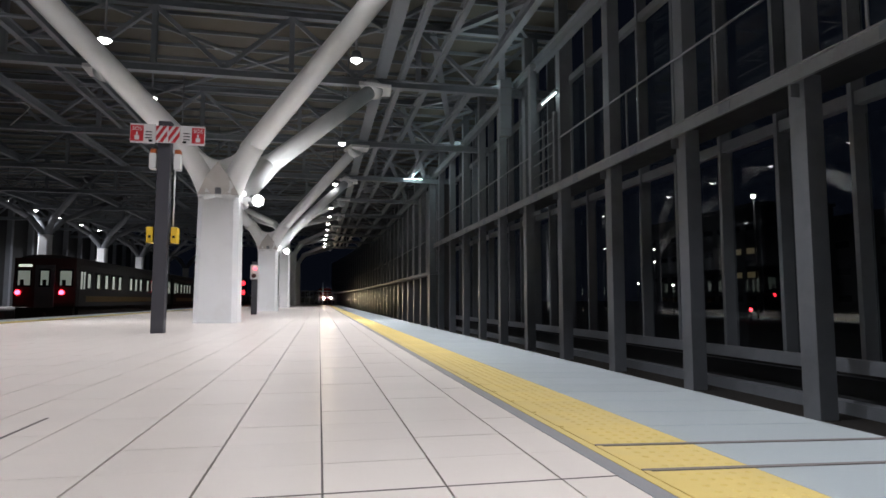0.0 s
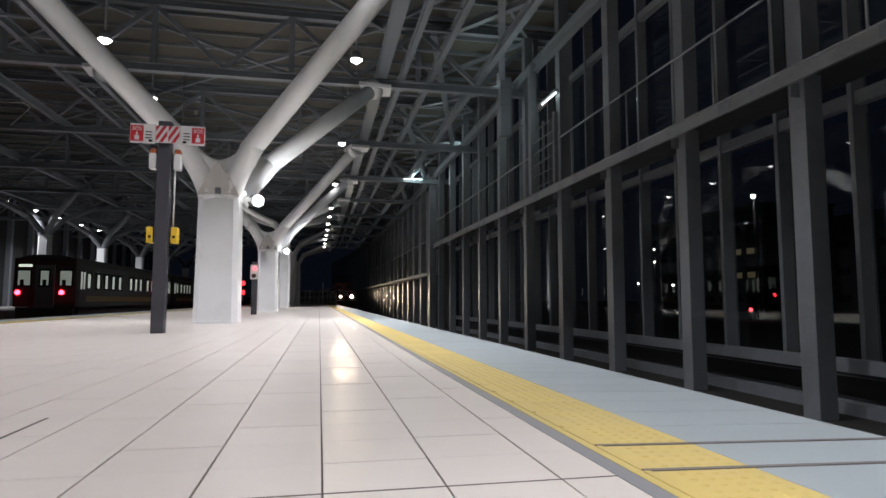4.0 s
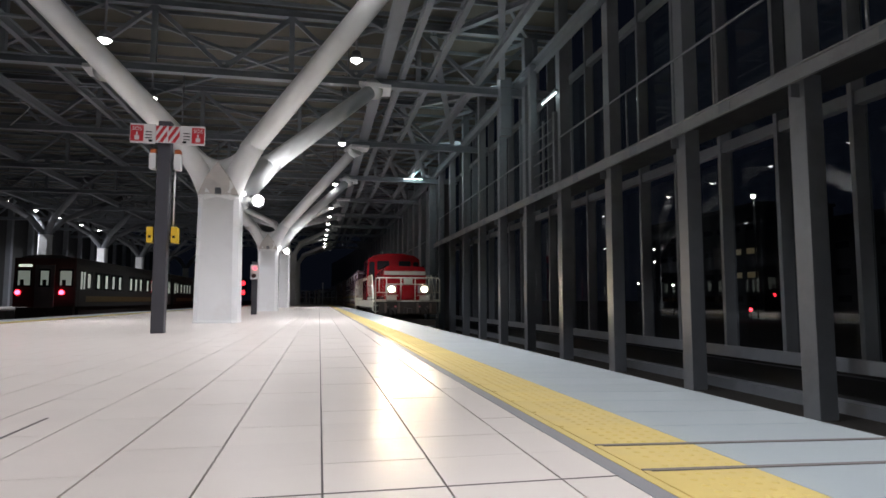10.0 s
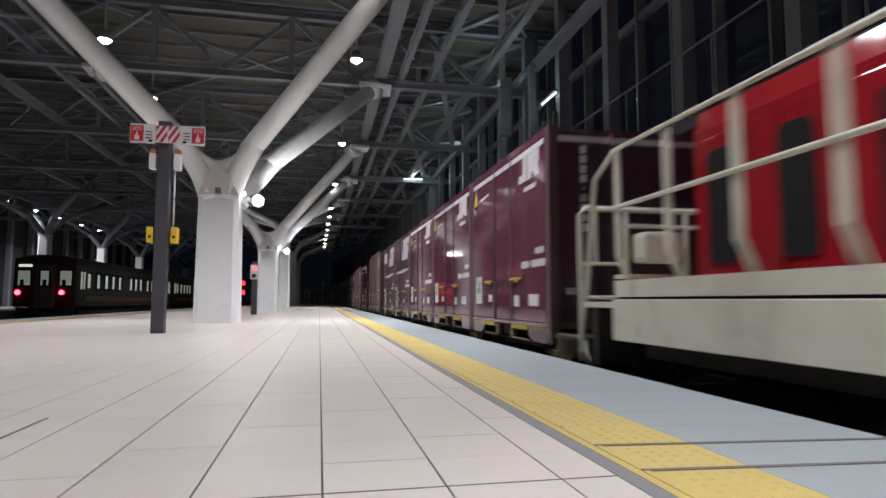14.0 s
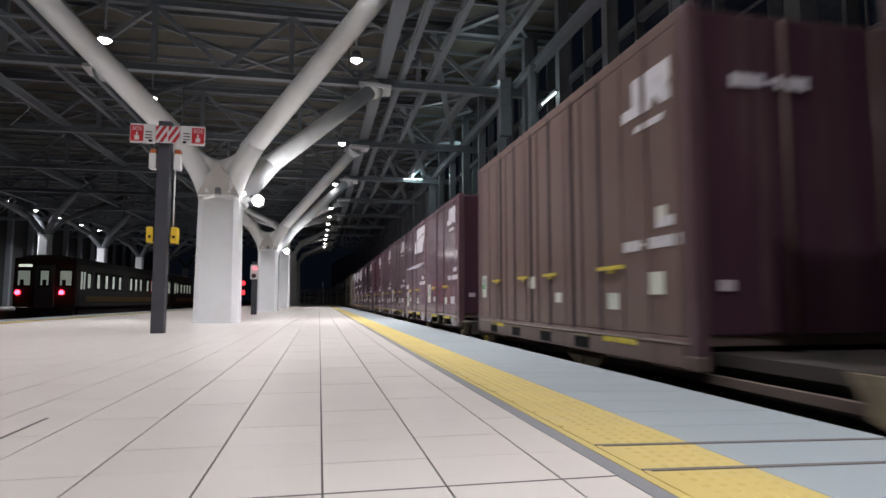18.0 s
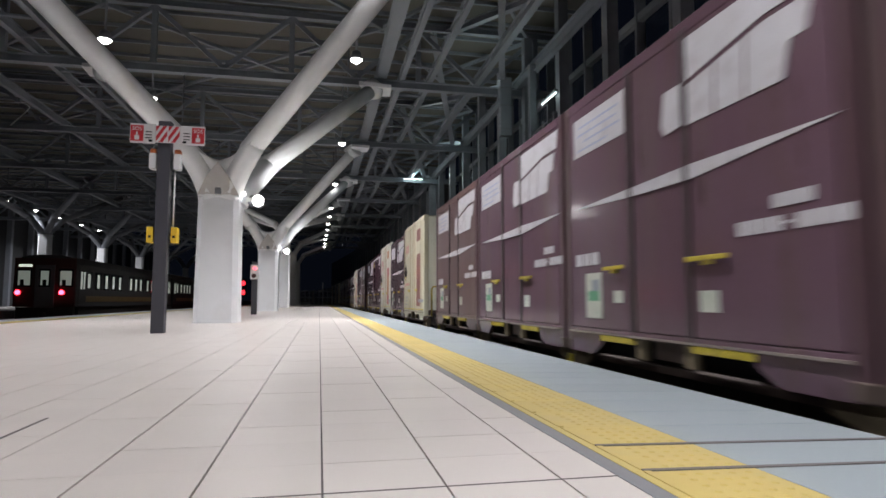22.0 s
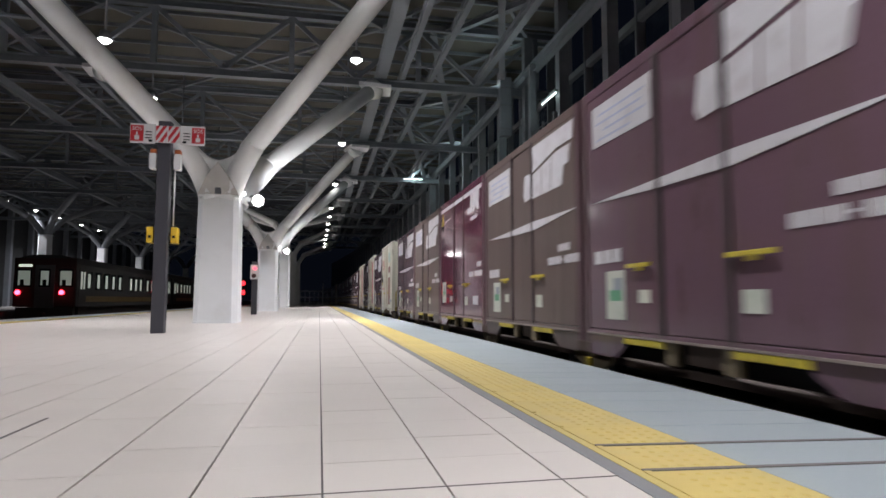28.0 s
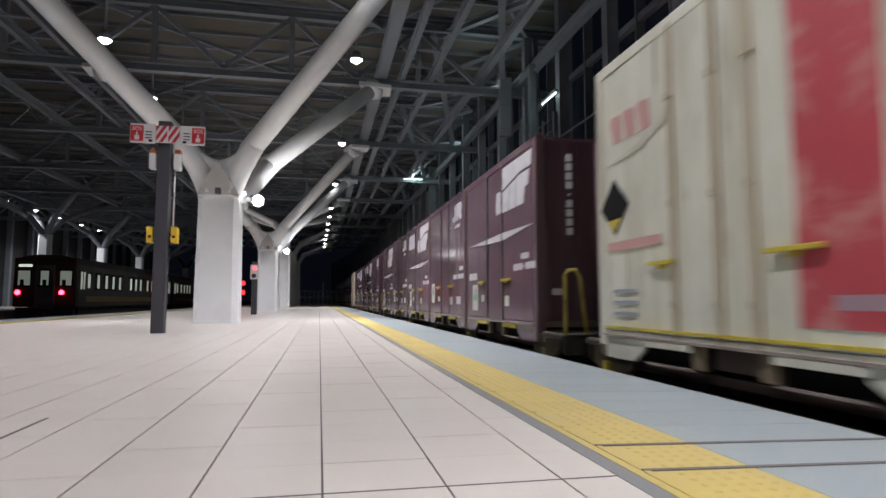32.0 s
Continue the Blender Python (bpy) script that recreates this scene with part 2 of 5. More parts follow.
def thing(name, label, category, group="", kind="", at=None):
    o = tagged(new(name), label, category, group, kind)
    if at is not None:
        o.matrix_basis = at
    return o


def rounded(u0, u1, v0, v1, r):
    """A rectangle's outline with rounded corners."""
    out = []
    for cu, cv, a in ((u1 - r, v1 - r, 0), (u0 + r, v1 - r, 90), (u0 + r, v0 + r, 180), (u1 - r, v0 + r, 270)):
        out += [(cu + r * math.cos(radians(a + k * 30)), cv + r * math.sin(radians(a + k * 30))) for k in range(4)]
    return out


def bm_box(*a, bevel=0.0):
    bm = bmesh.new()
    box(bm, *a, bevel=bevel)
    return bm


# ---- platform ----
TILE_W, TILE_D, TILE_X0, TILE_Y0 = 0.3495, 0.315, 0.018, 1.742
PLAT_L, PLAT_R, PLAT_START, PLAT_END = -8.5, 2.32, -30.0, 80.0
TILE_L = -7.18                                  # the tiles end here, before the other edge
BAND_X, YEL_X, EDGE_X = 0.90, 0.965, 1.40      # grey band, tactile blocks, edge blocks begin here
SLOPE = -0.024                                  # the edge falls to the track
RAIL_Z, TRACK_X = -0.80, 3.86


def edge_z(x):
    return SLOPE * max(0.0, x - BAND_X)


def build_platform():
    bm = bmesh.new()
    prism(bm, [(PLAT_L, -1.3), (PLAT_R - 0.12, -1.3), (PLAT_R - 0.12, edge_z(PLAT_R) - 0.16), (PLAT_R - 0.01, edge_z(PLAT_R) - 0.16),
               (PLAT_R - 0.01, edge_z(PLAT_R) - 0.02), (BAND_X, -0.02), (PLAT_L, -0.02)], "y", PLAT_START, PLAT_END)
    slab = tagged(part("platform_floor", bm, M_JOINT), "island platform paved with pale pinkish stone tiles", "platform", kind="structure")
    slab2 = part("platform_wall", bm_box(PLAT_R - 0.118, PLAT_R - 0.11, PLAT_START, PLAT_END, -1.3, edge_z(PLAT_R) - 0.17), M_CONC, slab)
    return slab


platform = build_platform()

# ---- ground and tracks ----
GROUND_Z = RAIL_Z - 0.30
tagged(part("ground", bm_box(-3000, 3000, -3000, 3000, GROUND_Z - 0.4, GROUND_Z), M_BALLAST), "dark ballast and ground between the tracks at night", "ground", kind="structure")


def track_bend(y):
    """How far the track has swung to the left at a place y along it."""
    return -0.00065 * max(0.0, y - 60.0) ** 2


def build_track(name, xc, bend, y0=-60, y1=230):
    t = thing(name, "narrow gauge railway track on dark sleepers", "track", kind="structure")
    for side in (-0.5335, 0.5335):
        bm = bmesh.new()
        step = 10
        for y in range(y0, y1, step):
            a, b = (xc + side + (track_bend(y) if bend else 0), y, RAIL_Z - 0.075), (xc + side + (track_bend(y + step) if bend else 0), y + step, RAIL_Z - 0.075)
            bar(bm, (a[0], a[1], RAIL_Z - 0.02), (b[0], b[1], RAIL_Z - 0.02), 0.065, 0.04)
            bar(bm, (a[0], a[1], RAIL_Z - 0.08), (b[0], b[1], RAIL_Z - 0.08), 0.02, 0.09)
            bar(bm, (a[0], a[1], RAIL_Z - 0.135), (b[0], b[1], RAIL_Z - 0.135), 0.12, 0.02)
        part("rail", bm, M_RAIL, t)
    bm = bmesh.new()
    y = y0
    while y < y1 - 60:
        xb = xc + (track_bend(y) if bend else 0)
        box(bm, xb - 1.0, xb + 1.0, y, y + 0.22, RAIL_Z - 0.29, RAIL_Z - 0.145)
        y += 0.65
    tagged(part("sleepers", bm, M_CONC, t), kind="stuff")
    return t


build_track("track_1", TRACK_X, True)
build_track("track_2", -10.2, False, -20, 120)
build_track("track_3", -13.65, False, -20, 120)

# ---- glazed steel wall beyond the track ----
COL_X, COL_PITCH, COL_Y0 = 6.87, 2.985, 7.46
GLASS_X = 7.9
MUL_PITCH = 1.505
MUL_Y0 = 10.39 - 12 * MUL_PITCH
WALL_Y0, WALL_Y1 = COL_Y0 - 5 * COL_PITCH, COL_Y0 + 9 * COL_PITCH
BEAM_Z = 3.73


def build_screen_wall():
    w = thing("wall_east", "tall dark grey steel frame wall with glazing beside the track", "wall", kind="structure")
    col = bmesh.new()
    box(col, -0.15, 0.15, -0.15, 0.15, GROUND_Z, 9.5, bevel=0.012)
    col_mesh = mesh_of("column", col, M_STEEL)
    y = WALL_Y0
    while y <= WALL_Y1 + 0.1:
        piece("column", col_mesh, w, pose(COL_X - 0.03, y - (0.14 if abs(y - COL_Y0) < 0.1 else 0.27), 0))
        y += COL_PITCH
    mul = bmesh.new()
    box(mul, -0.14, 0.14, -0.042, 0.042, -0.52, 9.5, bevel=0.008)
    mul_mesh = mesh_of("mullion", mul, M_STEEL)
    y = MUL_Y0
    while y <= WALL_Y1 + 0.1:
        piece("mullion", mul_mesh, w, pose(GLASS_X - 0.1, y, 0))
        y += MUL_PITCH
    bm = bmesh.new()
    box(bm, COL_X - 0.33, COL_X - 0.24, WALL_Y0, WALL_Y1 + 0.4, BEAM_Z + 0.085, BEAM_Z + 0.10)
    box(bm, COL_X - 0.345, COL_X - 0.331, WALL_Y0, WALL_Y1 + 0.4, BEAM_Z - 0.11, BEAM_Z + 0.10)
    part("walkway_girder", bm, M_GIRDER_LIT, w)
    for z in (BEAM_Z - 0.112, BEAM_Z + 0.102):
        part("girder_lip", bm_box(COL_X - 0.385, COL_X - 0.325, WALL_Y0, WALL_Y1 + 0.4, z - 0.012, z + 0.012), M_GIRDER_LIT, w)
    splice = mesh_of("splice_plate", bm_box(-0.012, 0.0, -0.14, 0.14, -0.085, 0.085, bevel=0.003), M_ROOFSTEEL)
    stiff = mesh_of("girder_bracket", bm_box(-0.28, 0.12, -0.012, 0.012, -0.30, -0.105), M_STEEL)
    y = WALL_Y0 + 1.2
    while y < WALL_Y1:
        piece("splice_plate", splice, w, pose(COL_X - 0.346, y, BEAM_Z))
        piece("girder_bracket", stiff, w, pose(COL_X - 0.05, y + 1.785 - 0.2, BEAM_Z))
        y += COL_PITCH
    part("walkway_deck", bm_box(COL_X - 0.33, GLASS_X - 0.26, WALL_Y0, WALL_Y1 + 0.4, BEAM_Z + 0.02, BEAM_Z + 0.06), M_DARKSTEEL, w)
    bm = bmesh.new()
    tube(bm, [(COL_X - 0.25, WALL_Y0, BEAM_Z + 1.43), (COL_X - 0.25, WALL_Y1, BEAM_Z + 1.43)], 0.024, 8)
    part("handrail", bm, M_STEEL, w)
    post = bmesh.new()
    tube(post, [(0, 0, BEAM_Z), (0, 0, BEAM_Z + 1.43)], 0.022, 8)
    post_mesh = mesh_of("rail_post", post, M_STEEL)
    y = 9.05 - 3 * 3.0
    while y < WALL_Y1:
        piece("rail_post", post_mesh, w, pose(COL_X - 0.25, y, 0))
        y += 3.0
    part("sill_beam", bm_box(GLASS_X - 0.36, GLASS_X - 0.24, WALL_Y0, WALL_Y1, -0.51, -0.31), M_STEEL, w)
    part("dado_wall", bm_box(GLASS_X + 0.0, GLASS_X + 0.15, WALL_Y0, WALL_Y1, GROUND_Z, -0.62), M_DARKSTEEL, w)
    part("kerb_wall", bm_box(GLASS_X - 0.45, GLASS_X - 0.22, WALL_Y0, WALL_Y1, GROUND_Z, -0.92), M_STEEL, w)
    for z in (3.42, 7.5):
        part("transom", bm_box(GLASS_X - 0.2, GLASS_X - 0.04, WALL_Y0, WALL_Y1, z, z + 0.2), M_STEEL, w)
    gl = bm_box(-0.006, 0.006, 0.042, MUL_PITCH - 0.042, -0.52, 3.3)
    gm = mesh_of("pane", gl, M_GLASS)
    gl = bm_box(-0.006, 0.006, 0.042, MUL_PITCH - 0.042, 3.62, 7.5)
    gm2 = mesh_of("pane", gl, M_GLASS)
    y = MUL_Y0
    while y < WALL_Y1 - 0.1:
        for g in (gm, gm2):
            piece("pane", g, w, pose(GLASS_X, y, 0)).visible_shadow = False
        y += MUL_PITCH
    # the wall goes on as ribbed panels further along
    return w


build_screen_wall()

# ---- white tree-shaped pillars ----
def hall_line(y):
    """The pillars and lamps draw slowly away to the left of the paving's line."""
    return -0.0065 * max(0.0, y - 16.0)


PIL_X, PIL_Y0, PIL_PITCH = -2.39, 15.43, 15.7
CAP_Z, ARM_X, ARM_Y = 7.43, 4.1, 3.93


M_GUSSET = mat("gusset_paint", (0.50, 0.49, 0.48), 0.55, vary=0.12, scale=4, stain=(0.3, 0.28, 0.26), stain_amount=0.5)


def build_pillar(x, y, zt=2.98, cap_z=CAP_Z, slim=False, paint=None):
    paint = paint or (M_STEEL if slim else M_WHITE)
    t = thing("pillar", "tall plain white pillar with short arms under the roof" if slim else "white painted pillar branching into four sloping arms", "pillar", "white branching pillars", at=pose(x, y, 0))
    bm = bmesh.new()
    rings = [(0.0, 0.505), (0.04, 0.505), (0.05, 0.495), (zt, 0.465)]
    prev = None
    for z, r in rings:
        r *= 0.80 if slim else 1.0
        c = 0.12
        ring = [bm.verts.new((px, py, z)) for px, py in ((-r + c, -r), (r - c, -r), (r, -r + c), (r, r - c), (r - c, r), (-r + c, r), (-r, r - c), (-r, -r + c))]
        if prev:
            for k in range(8):
                bm.faces.new((prev[k], prev[(k + 1) % 8], ring[(k + 1) % 8], ring[k]))
        else:
            bm.faces.new(ring[::-1])
        prev = ring
    bm.faces.new(prev)
    part("shaft", bm, M_WHITE, t)
    cw = 0.39 if slim else 0.475
    part("collar", bm_box(-cw, cw, -cw, cw, zt + 0.002, zt + 0.05, bevel=0.012), M_WHITE, t)
    bm = bmesh.new()
    for sx in (-1, 1):
        for sy in (-1, 1):
            p = [Vector((sx * (0.06 if slim else 0.20), sy * (0.06 if slim else 0.20), zt + 0.0)), Vector((sx * 0.26, sy * 0.25, zt + 0.35)), Vector((sx * 0.48, sy * 0.45, zt + 0.78)), Vector((sx * 0.88, sy * 0.84, zt + 1.28))]
            pts = []
            for i in range(13):
                u = i / 12
                a = p[0] * (1 - u) ** 3 + p[1] * 3 * u * (1 - u) ** 2 + p[2] * 3 * u * u * (1 - u) + p[3] * u ** 3
                a = a + Vector((0.30, 0.05, -0.05)) * (sx > 0 and sy > 0 and not slim) * min(1.0, 0.4 + u)
                pts.append(a)
            tube(bm, pts, 0.22 if slim else 0.30, 16, 0.2 if slim else 0.245)
    box(bm, -cw * 0.8, cw * 0.8, -cw * 0.8, cw * 0.8, zt + 0.05, zt + 0.30, bevel=0.05)
    part("crown", bm, paint, t)
    # curved webs between neighbouring arms
    def axis(sx, sy, u):
        p = [Vector((sx * 0.30, sy * 0.30, zt + 0.0)), Vector((sx * 0.34, sy * 0.34, zt + 0.35)), Vector((sx * 0.52, sy * 0.50, zt + 0.80)), Vector((sx * 0.95, sy * 0.91, zt + 1.36))]
        return p[0] * (1 - u) ** 3 + p[1] * 3 * u * (1 - u) ** 2 + p[2] * 3 * u * u * (1 - u) + p[3] * u ** 3
    for (ax, ay), (bx, by) in () if slim else (((-1, -1), (1, -1)), ((1, -1), (1, 1)), ((1, 1), (-1, 1)), ((-1, 1), (-1, -1))):
        bm = bmesh.new()
        out = Vector(((ax + bx) / 2, (ay + by) / 2, -0.3)).normalized() * 0.05
        grid = {}
        nu, nv = 8, 10
        for i in range(nu + 1):
            for k in range(nv + 1):
                v = k / nv
                u = (1.02 - 0.34 * math.sin(math.pi * v) ** 0.8) * i / nu
                q = axis(ax, ay, u).lerp(axis(bx, by, u), v)
                for side in (-1, 1):
                    grid[i, k, side] = bm.verts.new(q + out * side)
        for i in range(nu):
            for k in range(nv):
                for side in (-1, 1):
                    bm.faces.new([grid[a, b, side] for a, b in ((i, k), (i + 1, k), (i + 1, k + 1), (i, k + 1))]).smooth = True
        for k in range(nv):
            bm.faces.new([grid[nu, k, -1], grid[nu, k, 1], grid[nu, k + 1, 1], grid[nu, k + 1, -1]])
        part("web", bm, M_WHITE, t)
    for sy in () if slim else (-1, 1):
        bm = bmesh.new()
        low, mid, top = zt + 0.052, zt + 0.44, zt + 0.80
        front = [(-0.46, -0.488, low), (0.46, -0.488, low), (0.27, -0.63, mid), (0.0, -0.70, top), (-0.27, -0.63, mid)]
        va = [bm.verts.new((px, py * -sy, pz)) for px, py, pz in front]
        vb = [bm.verts.new((px, (py + 0.16) * -sy, pz)) for px, py, pz in front]
        bm.faces.new(va)
        bm.faces.new(vb[::-1])
        for i in range(5):
            bm.faces.new((va[i], va[(i + 1) % 5], vb[(i + 1) % 5], vb[i]))
        g = part("gusset", bm, M_GUSSET, t, "grey triangular gusset between the arms")
        bm = bmesh.new()
        prism(bm, [(-0.07, low + 0.01), (0.07, low + 0.01), (0.07, low + 0.13), (0.045, low + 0.18), (-0.045, low + 0.18), (-0.07, low + 0.13)], "y", min(sy * 0.48, sy * 0.545), max(sy * 0.48, sy * 0.545))
        part("hatch", bm, M_STEEL, g)
    for sx in (-1, 1):
        for sy in (-1, 1):
            bm = bmesh.new()
            a, b = Vector((sx * 0.86, sy * 0.82, zt + 1.26)), Vector((sx * (ARM_X - 0.25), sy * (ARM_Y - 0.25), cap_z - 0.2))
            if sx > 0 and sy > 0 and not slim:
                a = a + Vector((0.30, 0.05, -0.05))
            tube(bm, [a - (b - a).normalized() * 0.3, (a + b) / 2, b], 0.2 if slim else 0.249, 24, 0.19 if slim else 0.225)
            arm = part("arm", bm, paint, t)
            bm = bmesh.new()
            d = (b - a).normalized()
            tube(bm, [b - d * 0.03, b + d * 0.1, b + d * 0.28], 0.24, 16, 0.36)
            prism(bm, [(sx * (ARM_X - 0.6), sy * (ARM_Y - 0.55)), (sx * (ARM_X + 0.45), sy * (ARM_Y - 0.4)), (sx * (ARM_X + 0.5), sy * (ARM_Y + 0.4)), (sx * (ARM_X - 0.3), sy * (ARM_Y + 0.5))], "z", cap_z - 0.08, cap_z + 0.04)
            part("cap", bm, paint, arm)
    return t


first_pillar = build_pillar(PIL_X, PIL_Y0)
copy_thing(first_pillar, pose(PIL_X - 0.12, PIL_Y0 + PIL_PITCH, 0))
tall_pillar = build_pillar(PIL_X + hall_line(PIL_Y0 + 2 * PIL_PITCH), PIL_Y0 + 2 * PIL_PITCH, 5.0, 7.6, True, M_WHITE)
for k in (3, 4):
    copy_thing(tall_pillar, pose(PIL_X + hall_line(PIL_Y0 + k * PIL_PITCH), PIL_Y0 + k * PIL_PITCH, 0))
copy_thing(first_pillar, pose(PIL_X, PIL_Y0 - PIL_PITCH, 0))

# ---- roof ----
ROOF_Y0, ROOF_Y1 = -30.0, 84.0
ROOF_L, ROOF_R = -34.0, 8.4
TRUSS_Y = [PIL_Y0 + ARM_Y + k * PIL_PITCH / 2 for k in range(-4, 9)]


def build_roof():
    bm = bmesh.new()
    box(bm, ROOF_L, ROOF_R, ROOF_Y0, ROOF_Y1, 9.9, 10.05)
    y = ROOF_Y0 + 0.5
    while y < ROOF_Y1:
        for f in box(bm, ROOF_L, ROOF_R - 0.1, y - 0.04, y + 0.04, 9.78, 9.897):
            f.material_index = 1
        y += 1.31
    tagged(part("ceiling", bm, [M_DECK, M_ROOFSTEEL]), "dark roof deck on thin steel joists above the trusses", "ceiling", kind="structure")
    for y in TRUSS_Y:
        t = thing("roof_truss", "grey steel roof truss across the platform", "truss", "roof trusses")
        bm = bmesh.new()
        ibeam(bm, (ROOF_L, y, 7.62), (ROOF_R - 0.4, y, 7.62), 0.26, 0.26, 0.02)
        part("bottom_chord", bm, M_ROOFSTEEL, t)
        bm = bmesh.new()
        ibeam(bm, (ROOF_L, y, 9.7), (ROOF_R - 0.4, y, 9.7), 0.22, 0.24, 0.02)
        part("top_chord", bm, M_ROOFSTEEL, t)
        x, k = 7.2, 0
        while x > ROOF_L + 4:
            for a, b, w in (((x, 7.74), (x, 9.6), 0.16), ((x, 9.58), (x - 2.05, 7.76), 0.13), ((x - 2.05, 7.76), (x - 4.1, 9.58), 0.13)):
                bm = bmesh.new()
                bar(bm, (a[0], y, a[1]), (b[0], y, b[1]), w)
                part("vertical" if a[0] == b[0] else "diagonal", bm, M_ROOFSTEEL, t)
            x -= 4.1
    for x, w, h in ((-21, 0.2, 0.36), (-15.5, 0.2, 0.36), (-10.6, 0.16, 0.3), (-8.3, 0.16, 0.3), (-7.3, 0.16, 0.3), (-6.65, 0.34, 0.36), (1.87, 0.34, 0.36), (2.55, 0.16, 0.3), (3.5, 0.16, 0.3), (5.1, 0.2, 0.3), (6.6, 0.2, 0.36)):
        t = thing("roof_beam", "grey steel longitudinal roof beam", "beam", "longitudinal roof beams")
        bm = bmesh.new()
        ibeam(bm, (x, ROOF_Y0, 7.77 + h / 2), (x, ROOF_Y1, 7.77 + h / 2), w, h, 0.02)
        part("beam", bm, M_ROOFSTEEL, t)
        if x in (2.55, -8.3):
            k = 0
            y = ROOF_Y0 + 1.0
            while y < 60:
                part("rung", bm_box(x + 0.09, x + 0.86, y, y + 0.09, 7.80, 7.86), M_ROOFSTEEL, t)
                y += 1.31
    # flat bracing between the trusses
    for ya, yb in zip(TRUSS_Y, TRUSS_Y[1:]):
        for xa, xb in ((7.0, 1.9), (1.9, -6.6), (-6.6, -15.4)):
            for p, q in (((xa, ya), (xb, yb)), ((xb, ya), (xa, yb))):
                t = thing("roof_brace", "thin grey steel diagonal roof brace", "brace", "diagonal roof braces")
                bm = bmesh.new()
                bar(bm, (*p, 9.52), (*q, 9.52), 0.11, 0.11)
                part("bar", bm, M_ROOFSTEEL, t)
    for ya, yb in zip(TRUSS_Y[2:], TRUSS_Y[3:8]):
        for p, q in (((6.4, ya, 7.9), (4.0, yb, 9.5)), ((3.6, ya, 9.5), (6.0, yb, 7.9))):
            t = thing("roof_strut", "grey steel sloping roof strut", "strut", "sloping roof struts")
            bm = bmesh.new()
            ibeam(bm, p, q, 0.2, 0.2, 0.02)
            part("bar", bm, M_ROOFSTEEL, t)


build_roof()

# ---- lamps under the roof ----
def build_lamp(x, y, lit):
    t = thing("ceiling_lamp", "round white downlight under the roof, lit", "lamp", "lit roof downlights", at=pose(x, y, LAMP_Z + 0.1))
    bm = bmesh.new()
    tube(bm, [(0, 0, 0.0), (0, 0, 0.22)], 0.17, 16, 0.11)
    tube(bm, [(0, 0, 0.22), (0, 0, 2.9)], 0.03, 8)
    part("housing", bm, M_STEEL, t)
    bm = bmesh.new()
    tube(bm, [(0, 0, -0.088), (0, 0, -0.065), (0, 0, -0.035), (0, 0, -0.004)], 0.07, 16, 0.16)
    part("lens", bm, M_LAMP, t)
    return t


lamp_a = build_lamp(0.867, LAMP_Y0 - 9 * LAMP_PITCH, True)
for row_x in (0.867, -5.35):
    for k in range(-9, 14):
        y = LAMP_Y0 + k * LAMP_PITCH
        x = row_x + hall_line(y)
        if not (row_x > 0 and k == -9):
            copy_thing(lamp_a, pose(x, y, LAMP_Z + 0.1))
        if y < 50 and k != 4 and k > -8:
            lamp_light("lamp", x, y, LAMP_Z, LAMP_POWER * (1.04 if row_x > 0 else 0.62 if k >= -1 else 0.46) * (0.82 if k >= -1 else 1.17), spread=72 if k == 0 else 100 if k in (-1, 3, 7) else 118)
# ---- things on the platform ----
M_GALV = mat("galvanised_steel", (0.42, 0.42, 0.42), 0.5, 0.2, vary=0.12)
M_POST = mat("dark_post_paint", (0.045, 0.045, 0.055), 0.5, vary=0.12)
M_SIGNRED = mat("sign_red", (0.46, 0.02, 0.03), 0.4, vary=0.05)
M_SIGNWHITE = mat("sign_white", (0.62, 0.62, 0.62), 0.4, vary=0.04)
M_BOXYELLOW = mat("box_yellow", (0.65, 0.42, 0.03), 0.5, vary=0.08)
M_ORANGE = mat("beacon_orange", (0.4, 0.10, 0.03), 0.4)
M_BLACKPAINT_SHADE = mat("black_paint_and_shade", (0.014, 0.014, 0.015), 0.85)
M_BLACKPAINT_SHADE.node_tree.nodes["Principled BSDF"].inputs["Specular IOR Level"].default_value = 0.08
M_FLOOD = mat("floodlight_glow", (1, 1, 1), emit=(1.0, 0.98, 0.97), power=26)
M_REDLAMP = mat("red_signal_glow", (1, 0.1, 0.1), emit=(1.0, 0.03, 0.05), power=9)
M_TRACKRED = mat("track_signal_glow", (1, 0.1, 0.1), emit=(1.0, 0.03, 0.05), power=3)
M_WINLIT = mat("lit_window", (1, 1, 1), emit=(0.75, 0.85, 0.72), power=0.26)
M_DESTLAMP = mat("destination_glow", (1, 1, 1), emit=(0.8, 0.9, 0.75), power=0.9)
M_CABLIT = mat("cab_window_glow", (1, 1, 1), emit=(0.7, 0.85, 0.72), power=0.16)
M_STREETLAMP = mat("far_lamp_glow", (1, 1, 1), emit=(1.0, 0.95, 0.85), power=25)
M_FARWARM = mat("far_window_glow", (1, 1, 1), emit=(1.0, 0.75, 0.3), power=0.045)
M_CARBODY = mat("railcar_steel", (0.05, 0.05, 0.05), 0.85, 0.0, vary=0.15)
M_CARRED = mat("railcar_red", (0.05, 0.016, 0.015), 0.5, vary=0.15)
M_GANGWAY = mat("railcar_grey_door", (0.10, 0.10, 0.105), 0.6, vary=0.15)
M_CARBAND = mat("railcar_band", (0.13, 0.085, 0.025), 0.5, vary=0.1)
M_DARKGLASS = glass_mat("dark_glass", (0.02, 0.022, 0.025), 0.05, 0.0)


